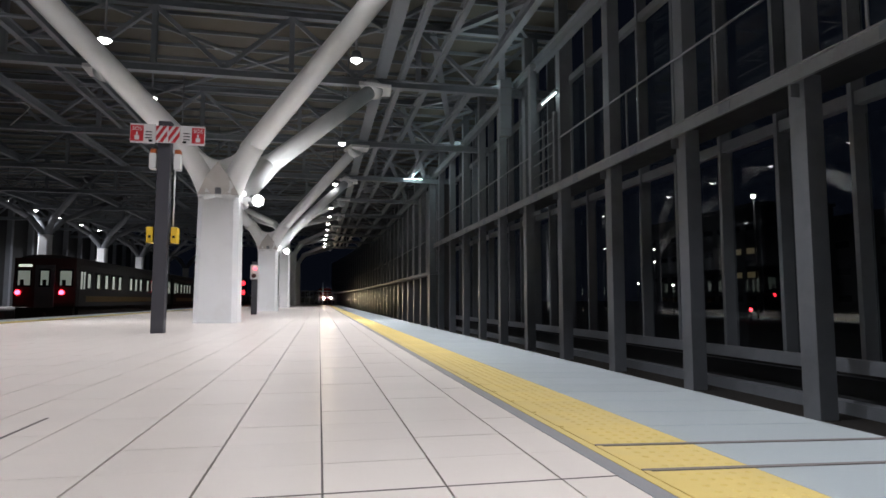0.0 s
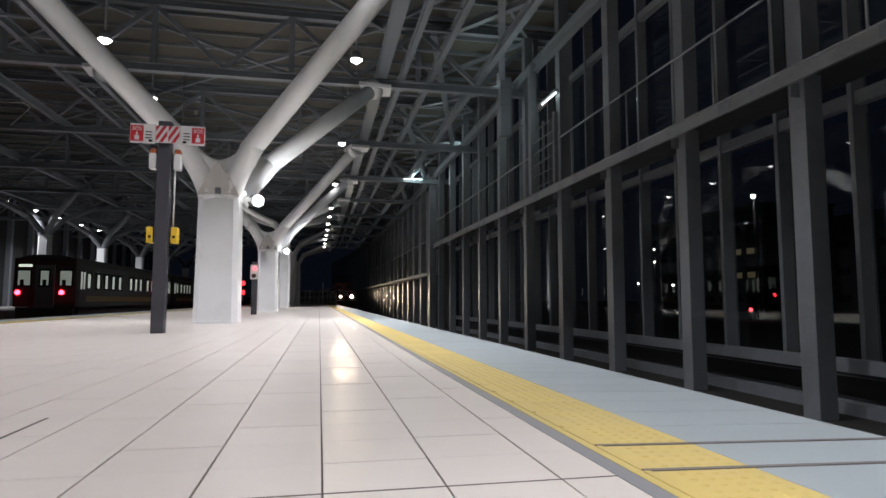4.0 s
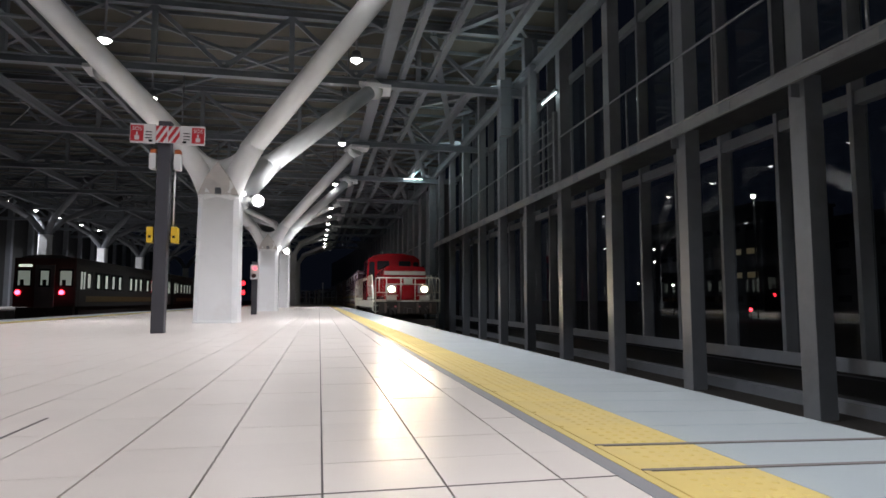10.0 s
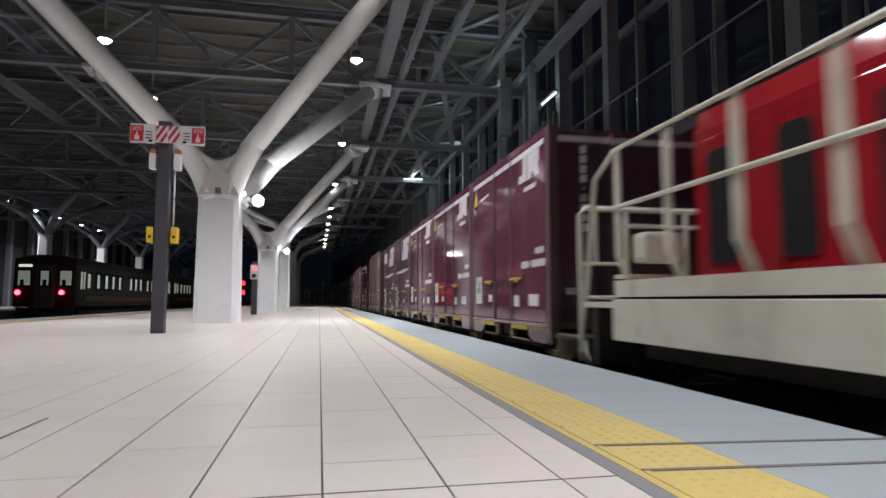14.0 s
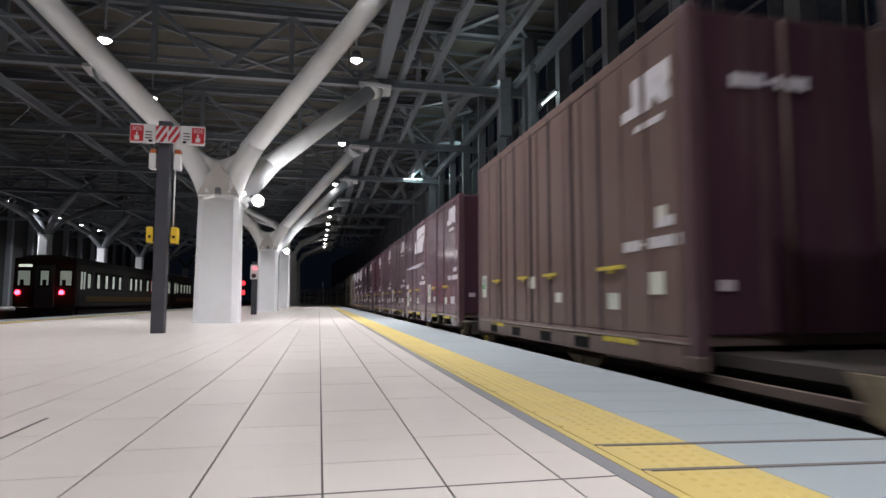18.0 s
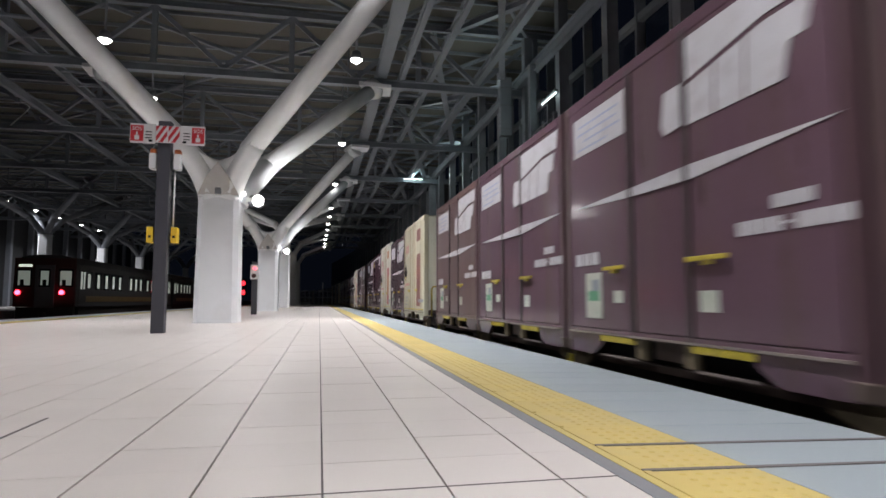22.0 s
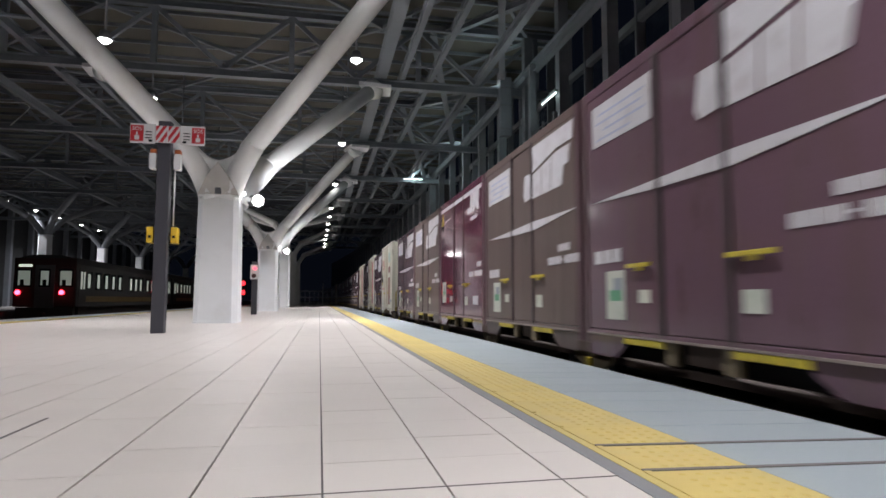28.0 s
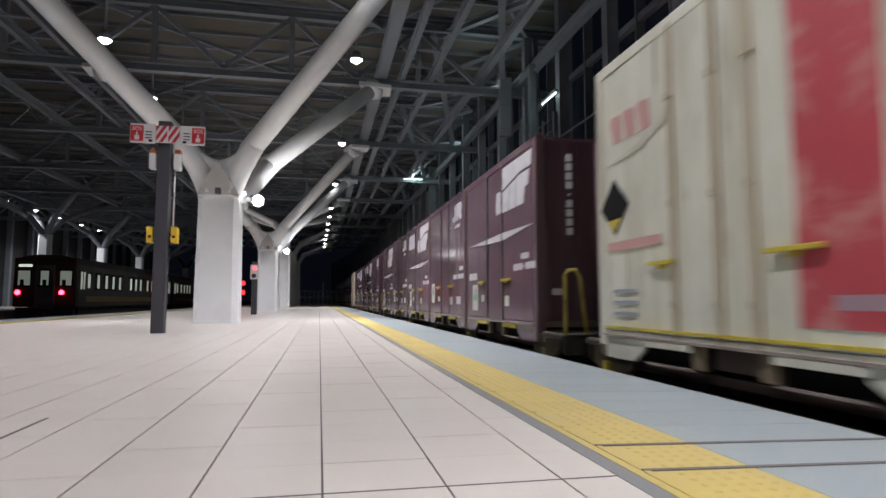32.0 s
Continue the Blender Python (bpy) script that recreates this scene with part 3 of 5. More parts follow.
def build_sos_post():
    t = thing("emergency_post", "dark square post with red and white emergency button signs", "sign post", at=pose(-2.53, 10.58, 0))
    part("post", bm_box(-0.115, 0.085, -0.10, 0.08, 0, 3.480, bevel=0.012), M_POST, t)
    centre = part("hatched_panel", bm_box(-0.19, 0.19, -0.155, -0.135, 3.100, 3.380), M_SIGNWHITE, t, "red and white hatched panel")
    centre.location.x = 0.05
    for half in (-0.095, 0.095):
        for k in range(4):
            x, lo, hi = half - 0.25 + k * 0.105, half - 0.085, half + 0.085
            at = lambda v: 3.105 + 0.27 * v
            quad = []
            for e, r in ((x, 1), (x + 0.055, -1)):
                v0, v1 = max(0.0, (lo - e) / 0.17), min(1.0, (hi - e) / 0.17)
                if v1 > v0:
                    quad += [(e + 0.17 * v, at(v)) for v in ((v0, v1) if r < 0 else (v1, v0))]
            if len(quad) == 4:
                bm = bmesh.new()
                prism(bm, quad, "y", -0.161, -0.156)
                part("stripe", bm, M_SIGNRED, centre)
    for s in (-1, 1):
        b = part("sign_board", bm_box(min(s * 0.195, s * 0.575), max(s * 0.195, s * 0.575), -0.155, -0.125, 3.080, 3.400, bevel=0.006), M_SIGNWHITE, t, "white sign board with a red emergency panel")
        b.location.x = 0.05
        part("red_panel", bm_box(min(s * 0.37, s * 0.565), max(s * 0.37, s * 0.565), -0.161, -0.157, 3.110, 3.370), M_SIGNRED, b)
        c = bpy.data.curves.new("sos_lettering", "FONT")
        c.body, c.size, c.align_x, c.extrude = "SOS", 0.085, "CENTER", 0.001
        o = new("lettering", c)
        o.data.materials.append(M_SIGNWHITE)
        o.parent = b
        o.matrix_basis = pose(s * 0.467, -0.164, 3.285, 90, 0, 0)
        bm = bmesh.new()
        box(bm, s * 0.467 - 0.035, s * 0.467 + 0.035, -0.166, -0.162, 3.130, 3.200)
        box(bm, s * 0.467 - 0.012, s * 0.467 + 0.012, -0.166, -0.162, 3.205, 3.260)
        part("hand_symbol", bm, M_SIGNWHITE, b)
        for k in range(3):
            part("text_bar", bm_box(min(s * 0.24, s * 0.34), max(s * 0.24, s * 0.34), -0.161, -0.157, 3.260 - k * 0.05, 3.275 - k * 0.05), M_BLACKPAINT_SHADE, b)
        part("arrow_mark", bm_box(min(s * 0.23, s * 0.29), max(s * 0.23, s * 0.29), -0.161, -0.157, 3.105, 3.140), M_BLACKPAINT_SHADE, b)
        w = part("button_box", bm_box(min(s * 0.135, s * 0.24), max(s * 0.135, s * 0.24), -0.08, 0.08, 2.680, 2.940, bevel=0.01), M_SIGNWHITE, t, "white emergency box with an orange beacon")
        part("beacon", bm_box(min(s * 0.14, s * 0.235), max(s * 0.14, s * 0.235), -0.07, 0.07, 2.941, 3.020, bevel=0.02), M_ORANGE, w)
        y = part("yellow_box", bm_box(min(s * 0.135, s * 0.235), max(s * 0.135, s * 0.235), -0.09, 0.09, 1.460, 1.720, bevel=0.01), M_BOXYELLOW, t, "yellow call box")
        part("button", bm_box(s * 0.185 - 0.02, s * 0.185 + 0.02, -0.1, -0.091, 1.540, 1.580), M_BLACKPAINT_SHADE, y)
    bm = bmesh.new()
    tube(bm, [(0.15, 0.0, 1.730), (0.15, 0.0, 2.680)], 0.014, 8)
    part("conduit", bm, M_SIGNWHITE, t)
    return t


build_sos_post()


def build_signal_post():
    t = thing("platform_signal", "short dark post with a pale signal box and lit red lamp", "signal", at=pose(-2.40, 23.8, 0))
    part("post", bm_box(-0.1, 0.1, -0.1, 0.1, 0, 1.98, bevel=0.01), M_POST, t)
    b = part("signal_box", bm_box(-0.15, 0.15, -0.16, -0.101, 1.32, 1.86, bevel=0.015), M_SIGNWHITE, t, "pale grey signal box")
    bm = bmesh.new()
    tube(bm, [(0.02, -0.161, 1.72), (0.02, -0.19, 1.72)], 0.05, 14)
    part("red_lamp", bm, M_REDLAMP, b, "lit red lamp")
    bm = bmesh.new()
    tube(bm, [(-0.02, -0.161, 1.45), (-0.02, -0.19, 1.45)], 0.085, 14)
    part("dark_lamp", bm, M_CARRED, b)
    return t


build_signal_post()


def build_track_signal():
    t = thing("track_signal", "dark railway signal mast with lit red lamps", "signal", at=pose(-8.0, 66.0, GROUND_Z))
    bm = bmesh.new()
    tube(bm, [(0, 0, 0), (0, 0, 4.3)], 0.09, 10)
    part("mast", bm, M_POST, t)
    for x, z in ((-0.45, 2.2), (0.25, 3.0)):
        h = part("signal_head", bm_box(x - 0.35, x + 0.35, -0.35, -0.1, z - 0.9, z + 0.9, bevel=0.05), M_BLACKPAINT_SHADE, t)
        for k in (-0.55, 0.4):
            bm = bmesh.new()
            tube(bm, [(x, -0.351, z + k), (x, -0.40, z + k)], 0.22, 14)
            part("red_lamp", bm, M_TRACKRED, h, "lit red signal lamp")
            bm = bmesh.new()
            prism(bm, [(x - 0.28, z + k - 0.05), (x - 0.25, z + k - 0.05), (x - 0.22, z + k + 0.16), (x, z + k + 0.25), (x + 0.22, z + k + 0.16), (x + 0.25, z + k - 0.05), (x + 0.28, z + k - 0.05), (x + 0.25, z + k + 0.19), (x, z + k + 0.285), (x - 0.25, z + k + 0.19)], "y", -0.75, -0.352)
            part("visor", bm, M_BLACKPAINT_SHADE, h)
    return t


build_track_signal()


def build_floodlight(y):
    t = thing("floodlight", "round white floodlight on a pillar bracket, lit", "lamp", "lit pillar floodlights", at=pose(PIL_X - (0.12 if y > 20 else 0.0), y, 2.98))
    bm = bmesh.new()
    bar(bm, (0.44, 0.08, 0.06), (0.80, 0.08, 0.02), 0.07, 0.10)
    box(bm, 0.47, 0.50, -0.06, 0.22, -0.08, 0.18)
    part("bracket", bm, M_WHITE, t)
    bm = bmesh.new()
    tube(bm, [(0.74, 0.20, 0.03), (0.78, 0.10, 0.02), (0.84, -0.02, 0.0), (0.87, -0.08, -0.01)], 0.09, 16, 0.155)
    part("housing", bm, M_WHITE, t)
    bm = bmesh.new()
    for a in (-0.05, 0.0, 0.05):
        tube(bm, [(0.72 + a * 0.4, 0.17 - a, 0.03), (0.725 + a * 0.4, 0.155 - a, 0.03)], 0.14, 14)
    part("cooling_fin", bm, M_STEEL, t)
    bm = bmesh.new()
    bmesh.ops.create_uvsphere(bm, u_segments=18, v_segments=10, radius=0.115)
    bmesh.ops.translate(bm, verts=bm.verts, vec=(0.885, -0.12, -0.015))
    part("lens", bm, M_FLOOD, t, smooth=True)
    bm = bmesh.new()
    tube(bm, [(0.47, -0.15, 0.12), (0.56, -0.19, 0.15)], 0.05, 10)
    part("uplight", bm, M_UPLAMP, t)
    return t


M_UPLAMP = mat("uplight_glow", (1, 1, 1), emit=(1.0, 0.98, 0.97), power=10)
for k in range(2):
    build_floodlight(PIL_Y0 + k * PIL_PITCH)
    d = bpy.data.lights.new("pillar_uplight", "SPOT")
    d.energy, d.spot_size, d.spot_blend, d.shadow_soft_size = 120.0, radians(110), 1.0, 0.12
    o = new("pillar_uplight", d)
    o.matrix_world = look((PIL_X + 1.42 - 0.12 * k, PIL_Y0 + k * PIL_PITCH + 0.02, 2.9), (PIL_X + 1.75, PIL_Y0 + k * PIL_PITCH + 1.35, 4.7))


def build_end_fence():
    t = thing("end_fence", "grey metal railing across the platform's end", "fence", at=pose(0, 64.0, 0))
    for x0, x1 in ((-1.9, 1.75),):
        for z in (0.25, 0.85, 1.48):
            bm = bmesh.new()
            tube(bm, [(x0, 0, z), (x1, 0, z)], 0.03, 8)
            part("rail", bm, M_GALV, t)
        n = 9
        for k in range(n):
            x = x0 + (x1 - x0) * k / (n - 1)
            bm = bmesh.new()
            tube(bm, [(x, 0, 0), (x, 0, 1.5)], 0.025, 8)
            part("upright", bm, M_GALV, t)
    bm = bmesh.new()
    tube(bm, [(0.35, 0.1, 0), (0.35, 0.1, 2.4)], 0.045, 8)
    part("marker_pole", bm, M_SIGNWHITE, t)
    return t


build_end_fence()


# ---- the diesel railcar at the far platform ----
def build_railcar(y0, lead):
    t = thing("railcar", "dark diesel railcar with lit windows and red tail lights" if lead else "dark diesel railcar coupled behind, lit windows", "railcar", "stabled railcars",
              at=pose(-13.5, y0, RAIL_Z))
    L = 20.0
    bm = bmesh.new()
    prism(bm, [(-1.42, 1.0), (1.42, 1.0), (1.44, 2.1), (1.40, 3.15), (1.1, 3.5), (0.6, 3.62), (-0.6, 3.62), (-1.1, 3.5), (-1.40, 3.15), (-1.44, 2.1)], "y", 0.0, L)
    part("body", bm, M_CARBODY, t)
    part("underframe", bm_box(-1.2, 1.2, 1.0, L - 1.0, 0.35, 1.0), M_BLACK, t)
    for y in (3.0, L - 3.0):
        part("bogie", bm_box(-1.1, 1.1, y - 1.6, y + 1.6, 0.1, 0.8, bevel=0.08), M_BLACK, t)
    part("waist_band", bm_box(1.445, 1.452, 0.3, L - 0.3, 1.25, 1.55), M_CARBAND, t, "ochre band along the side")
    part("waist_band", bm_box(-1.452, -1.445, 0.3, L - 0.3, 1.25, 1.55), M_CARBAND, t)
    for s in (1, -1):
        for y in (0.25, L - 1.3):
            d = part("side_door", bm_box(min(s * 1.43, s * 1.455), max(s * 1.43, s * 1.455), y, y + 1.0, 1.05, 3.0), M_CARBODY, t)
            part("door_window", bm_box(min(s * 1.456, s * 1.46), max(s * 1.456, s * 1.46), y + 0.2, y + 0.45, 1.9, 2.8), M_WINLIT, d)
            part("door_window", bm_box(min(s * 1.456, s * 1.46), max(s * 1.456, s * 1.46), y + 0.6, y + 0.8, 1.9, 2.8), M_WINLIT, d)
        for y in (1.65, 3.05, 4.35, 5.55, 6.75, 9.0, 10.1, 11.2, 12.9, 14.1, 15.4):
            w = part("side_window", bm_box(min(s * 1.435, s * 1.45), max(s * 1.435, s * 1.45), y - 0.45, y + 0.45, 1.9, 2.85, bevel=0.004), M_DARKGLASS, t)
            part("lit_pane", bm_box(min(s * 1.452, s * 1.456), max(s * 1.452, s * 1.456), y - 0.20, y + 0.16, 1.98, 2.72), M_WINLIT, w, "lit window pane")
    if lead:
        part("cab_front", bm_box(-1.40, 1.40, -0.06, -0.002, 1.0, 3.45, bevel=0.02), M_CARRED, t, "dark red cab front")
        part("gangway_door", bm_box(-0.45, 0.45, -0.1, -0.062, 0.95, 3.1, bevel=0.015), M_GANGWAY, t)
        for x0, x1 in ((-1.28, -0.6), (0.62, 1.28), (-0.25, 0.25)):
            w = part("cab_window", bm_box(x0, x1, -0.115 if abs(x0) < 0.3 else -0.075, -0.101 if abs(x0) < 0.3 else -0.062, 2.0, 2.9, bevel=0.004), M_DARKGLASS, t)
            y = -0.121 if abs(x0) < 0.3 else -0.081
            part("lit_pane", bm_box(x0 + 0.07, x1 - 0.07, y, y + 0.004, 2.08, 2.80), M_CABLIT, w)
            part("cab_seat_shape", bm_box(x0 + 0.16, x0 + 0.34, y - 0.004, y - 0.001, 2.08, 2.36, bevel=0.0), M_BLACKPAINT_SHADE, w)
        part("destination_lamp", bm_box(-1.2, -0.6, -0.085, -0.063, 3.0, 3.12), M_DESTLAMP, t, "lit destination panel")
        for x in (-1.2, 0.78):
            bm = bmesh.new()
            tube(bm, [(x, -0.063, 1.72), (x, -0.11, 1.72)], 0.115, 16)
            part("tail_light", bm, M_TAIL, t, "lit red tail light")
        part("skirt", bm_box(-1.3, 1.3, 0.0, 0.3, 0.3, 0.98), M_BLACK, t)
        bm = bmesh.new()
        tube(bm, [(0, -0.45, 0.62), (0, 0.2, 0.62)], 0.12, 10)
        part("coupler", bm, M_BLACK, t)
    return t


build_railcar(33.8, True)
build_railcar(54.4, False)

# ---- the far platform with its own pillars ----
tagged(part("far_platform", bm_box(-27.2, -15.3, 0, 110, GROUND_Z, 0.0), M_CONC), "pale concrete platform across the tracks", "platform", kind="structure")
far_pillar = build_pillar(-19.5, 48.4, 5.2, 8.9, slim=True)
for k in range(1, 5):
    copy_thing(far_pillar, pose(-19.5, 48.4 + k * 11.8, 0))
for k in range(7):
    copy_thing(lamp_a, pose(-21.8, 47.6 + k * 4.6, 7.52))
    if k % 2 == 0:
        lamp_light("lamp", -21.8, 47.6 + k * 4.6, 7.42, LAMP_POWER * 2.2, spread=150)


def build_far_wall():
    t = thing("wall_west", "dark steel columns behind the far platform", "wall", kind="structure")
    m = mesh_of("column", bm_box(-0.2, 0.2, -0.2, 0.2, -0.5, 9.8), M_STEEL)
    for k in range(26):
        piece("column", m, t, pose(-27.0, 8 + k * 4.0, 0))
    part("panel", bm_box(-27.6, -27.4, 0, 115, -1.1, 9.8), M_DARKSTEEL, t)
    return t


build_far_wall()


# ---- the wall further along, and the night outside ----
def build_far_screen():
    t = thing("wall_east_far", "ribbed dark steel wall further along the track", "wall", kind="structure")
    col = mesh_of("column", bm_box(-0.2, 0.2, -0.18, 0.18, GROUND_Z, 9.0), M_STEEL)
    fin = mesh_of("fin", bm_box(-0.12, 0.12, -0.55, 0.55, 2.3, 7.7), M_STEEL)
    y = WALL_Y1 + 3.0
    k = 0
    while y < 140:
        b = track_bend(y)
        piece("column", col, t, pose(COL_X + b, y, 0))
        piece("fin", fin, t, pose(COL_X + 0.1 + b, y - 1.5, 0))
        y += COL_PITCH
        k += 1
    for z, w, h in ((2.15, 0.5, 0.18), (4.25, 0.05, 0.05)):
        bm = bmesh.new()
        for i in range(10):
            a, c = WALL_Y1 + 0.6 + i * 10, WALL_Y1 + 10.6 + i * 10
            bar(bm, (COL_X - 0.3 + track_bend(a), a, z), (COL_X - 0.3 + track_bend(c), c, z), w, h)
        part("walkway" if h > 0.1 else "handrail", bm, M_STEEL, t)
    bm = bmesh.new()
    for i in range(12):
        a, c = WALL_Y1 + 0.2 + i * 9, WALL_Y1 + 9.2 + i * 9
        bar(bm, (COL_X + 0.9 + track_bend(a), a, 3.5), (COL_X + 0.9 + track_bend(c), c, 3.5), 0.12, 9.2)
    part("panel", bm, M_DARKSTEEL, t)
    part("end_post", bm_box(COL_X - 0.5, COL_X - 0.1, WALL_Y1 + 0.9, WALL_Y1 + 1.3, GROUND_Z, 7.6, bevel=0.01), M_STEEL, t)
    return t


build_far_screen()


def build_ladder():
    t = thing("access_ladder", "grey steel barred guard beside the wall walkway", "guard", at=pose(6.5, 15.9, 0))
    for y, w in ((0.0, 0.06), (1.85, 0.11)):
        part("stile", bm_box(-w, w, y - w, y + w, BEAM_Z + 0.1, 5.9 if y < 1 else 8.0, bevel=0.01), M_STEEL, t)
    part("stile", bm_box(-0.03, 0.03, 0.9, 0.96, BEAM_Z + 0.1, 5.9), M_STEEL, t)
    for k in range(6):
        bm = bmesh.new()
        tube(bm, [(0, 0.06, BEAM_Z + 0.25 + k * 0.36), (0, 1.74, BEAM_Z + 0.25 + k * 0.36)], 0.018, 6)
        part("guard_bar", bm, M_STEEL, t)
    return t


build_ladder()


def build_tube_lamp(x, y, z):
    t = thing("tube_lamp", "slim white fluorescent tube lamp on the wall, lit", "lamp", "lit wall tube lamps", at=pose(x, y, z))
    part("tray", bm_box(-0.05, 0.05, -0.62, 0.62, 0.0, 0.06, bevel=0.008), M_STEEL, t)
    bm = bmesh.new()
    tube(bm, [(0, -0.55, -0.03), (0, 0.55, -0.03)], 0.02, 10)
    part("tube", bm, M_LAMPCOOL, t)
    return t


M_LAMPCOOL = mat("tube_glow", (1, 1, 1), emit=(0.8, 1.0, 0.95), power=4)
for x, y, z in ((5.35, TRUSS_Y[4] + 0.32, 7.84), (5.35, TRUSS_Y[5] + 0.32, 7.84), (5.3, TRUSS_Y[6] - 0.16, 7.70)):
    lamp = build_tube_lamp(x, y, z)
    lamp.matrix_basis = pose(x, y, z, 0, 0, 90)
    d = bpy.data.lights.new("tube_light", "POINT")
    d.energy, d.shadow_soft_size, d.color = 40.0, 0.2, (0.78, 1.0, 0.98)
    new("tube_light", d).matrix_world = pose(x, y + (0.3 if z > 7.8 else -0.35), z + 0.12)
build_tube_lamp(6.6, 16.6, 6.55)
d = bpy.data.lights.new("tube_light", "POINT")
d.energy, d.shadow_soft_size, d.color = 9.0, 0.25, (0.78, 1.0, 0.98)
new("tube_light", d).matrix_world = pose(5.8, 16.9, 6.75)


def build_hanger():
    t = thing("cable_riser", "pale grey steel riser hanging from the roof truss", "riser", at=pose(6.0, 19.0, 0))
    part("duct", bm_box(-0.2, 0.2, -0.12, 0.12, 6.0, 8.0, bevel=0.02), M_ROOFSTEEL, t)
    for z in (6.2, 7.0, 7.6):
        part("strap", bm_box(-0.215, 0.215, -0.13, 0.13, z, z + 0.05), M_STEEL, t)
    return t


build_hanger()


# lights of the town seen through the glazing
def far_light(name, label, x, y, z, size, material, cat_="lamp"):
    t = thing(name, label, cat_, at=pose(x, y, 0))
    bm = bmesh.new()
    tube(bm, [(0, 0, GROUND_Z), (0, 0, z - size)], 0.09, 8)
    part("pole", bm, M_POST, t)
    bm = bmesh.new()
    bmesh.ops.create_uvsphere(bm, u_segments=12, v_segments=8, radius=size)
    bmesh.ops.translate(bm, verts=bm.verts, vec=(0, 0, z))
    part("lamp_head", bm, material, t)
    return t


far_light("street_lamp", "lit white street lamp outside the glazing", 40.0, 49.5, 10.35, 0.2, M_STREETLAMP)
far_light("road_signal", "lit red road signal outside the glazing", 34.0, 42.9, -0.18, 0.13, M_REDLAMP, "signal")
far_light("road_signal", "low red lamp outside the glazing", 12.0, 13.6, -0.42, 0.03, M_REDLAMP, "signal")
for x, y, z in ((40, 79, 6.2), (40, 67, 5.2), (40, 71, 2.7), (40, 63.2, 2.3), (44, 73.7, 7.4), (44, 49.4, 5.0)):
    far_light("street_lamp", "small distant street lamp outside the glazing", x, y, z, 0.10, M_STREETLAMP)
far_light("street_lamp", "small orange lamp outside the glazing", 36.0, 40.5, 3.7, 0.06, M_STREETLAMP)


def build_far_building(x, y, w, d, h, lit):
    t = thing("office_building", "dark town building with a few lit windows at night", "building", at=pose(x, y, GROUND_Z))
    part("wall", bm_box(-w / 2, w / 2, -d / 2, d / 2, 0, h), M_DARKSTEEL, t)
    part("roof", bm_box(-w / 2 - 0.2, w / 2 + 0.2, -d / 2 - 0.2, d / 2 + 0.2, h, h + 0.5), M_DARKSTEEL, t)
    floors = int(h // 3.4)
    for f in range(floors):
        for k in range(int(d // 3.2)):
            yy = -d / 2 + 1.0 + k * 3.2
            m = M_FARWARM if (f, k) in lit else M_DARKGLASS
            part("window", bm_box(-w / 2 - 0.06, -w / 2 - 0.004, yy, yy + 2.0, 1.5 + f * 3.4, 2.3 + f * 3.4), m, t)
    return t


build_far_building(72, 62, 14, 24, 12, ())
build_far_building(66, 88, 12, 30, 15, ((2, 0), (2, 1), (1, 0), (1, 1)))
build_far_building(70, 25, 14, 24, 11, ())


def build_roof_conduit():
    t = thing("roof_conduit", "thin white bent conduit under the roof", "conduit")
    bm = bmesh.new()
    tube(bm, [(-12.41, 27.06, 7.6), (-11.85, 27.06, 8.23), (-11.74, 27.06, 8.4), (-11.95, 27.06, 8.57), (-13.5, 27.06, 8.53)], 0.025, 8)
    part("pipe", bm, M_WHITE, t)
    return t


build_roof_conduit()
# ---- the freight train ----
# Train things are built about the track's centre line: z from the rail's top, y = 0 at the leading end, the train runs towards -y.
CON_L, CON_W, CON_H = 3.70, 2.45, 2.45
CON_Z = 0.98
M_POSTPLUM = purple("container_worn_post", (0.088, 0.050, 0.060), 0.35, (0.05, 0.035, 0.033), 0.6)
M_FADEDMARK = mat("faded_marking", (0.42, 0.38, 0.40), 0.5, vary=0.25, scale=8, stain=(0.12, 0.08, 0.09), stain_amount=0.7, stain_scale=8)
M_CEND = mat("dirty_cream_end", (0.64, 0.64, 0.54), 0.6, vary=0.12, scale=1.5, stain=(0.28, 0.22, 0.12), stain_amount=0.6, stain_scale=1.5, streak=True)
grime(M_CEND, (0.16, 0.12, 0.06), 6.0, 0.2, 0.58, 0.74, 0.7)
M_CROD = mat("rusty_cream_rod", (0.40, 0.34, 0.24), 0.6, vary=0.2, scale=3, stain=(0.12, 0.07, 0.035), stain_amount=0.85, stain_scale=3, streak=True)
M_DUSTY = purple("container_dusty_plum", (0.115, 0.066, 0.068), 0.3, (0.085, 0.06, 0.05), 0.6)
M_RUSTPLUM = purple("container_rusty_plum", (0.128, 0.086, 0.076), 0.34, (0.075, 0.045, 0.042), 0.7)
M_DULLYEL = mat("dull_yellow_rail", (0.33, 0.25, 0.035), 0.6, vary=0.25, scale=6, stain=(0.06, 0.04, 0.03), stain_amount=0.8, stain_scale=5)


def mark(name, parent, outline, material, x=-CON_W / 2, t=0.0015):
    """A flat marking laid on the platform side of a container; outline in (y, z)."""
    bm = bmesh.new()
    prism(bm, [(y, z + CON_Z) for y, z in outline], "x", x - t, x + 0.004)
    return part(name, bm, material, parent)


def rect(y0, y1, z0, z1):
    return [(y0, z0), (y1, z0), (y1, z1), (y0, z1)]


def bars(name, parent, y0, y1, z0, z1, n, seed):
    """A line of unreadable writing as a row of short plain bars."""
    bm = bmesh.new()
    step = (y1 - y0) / n
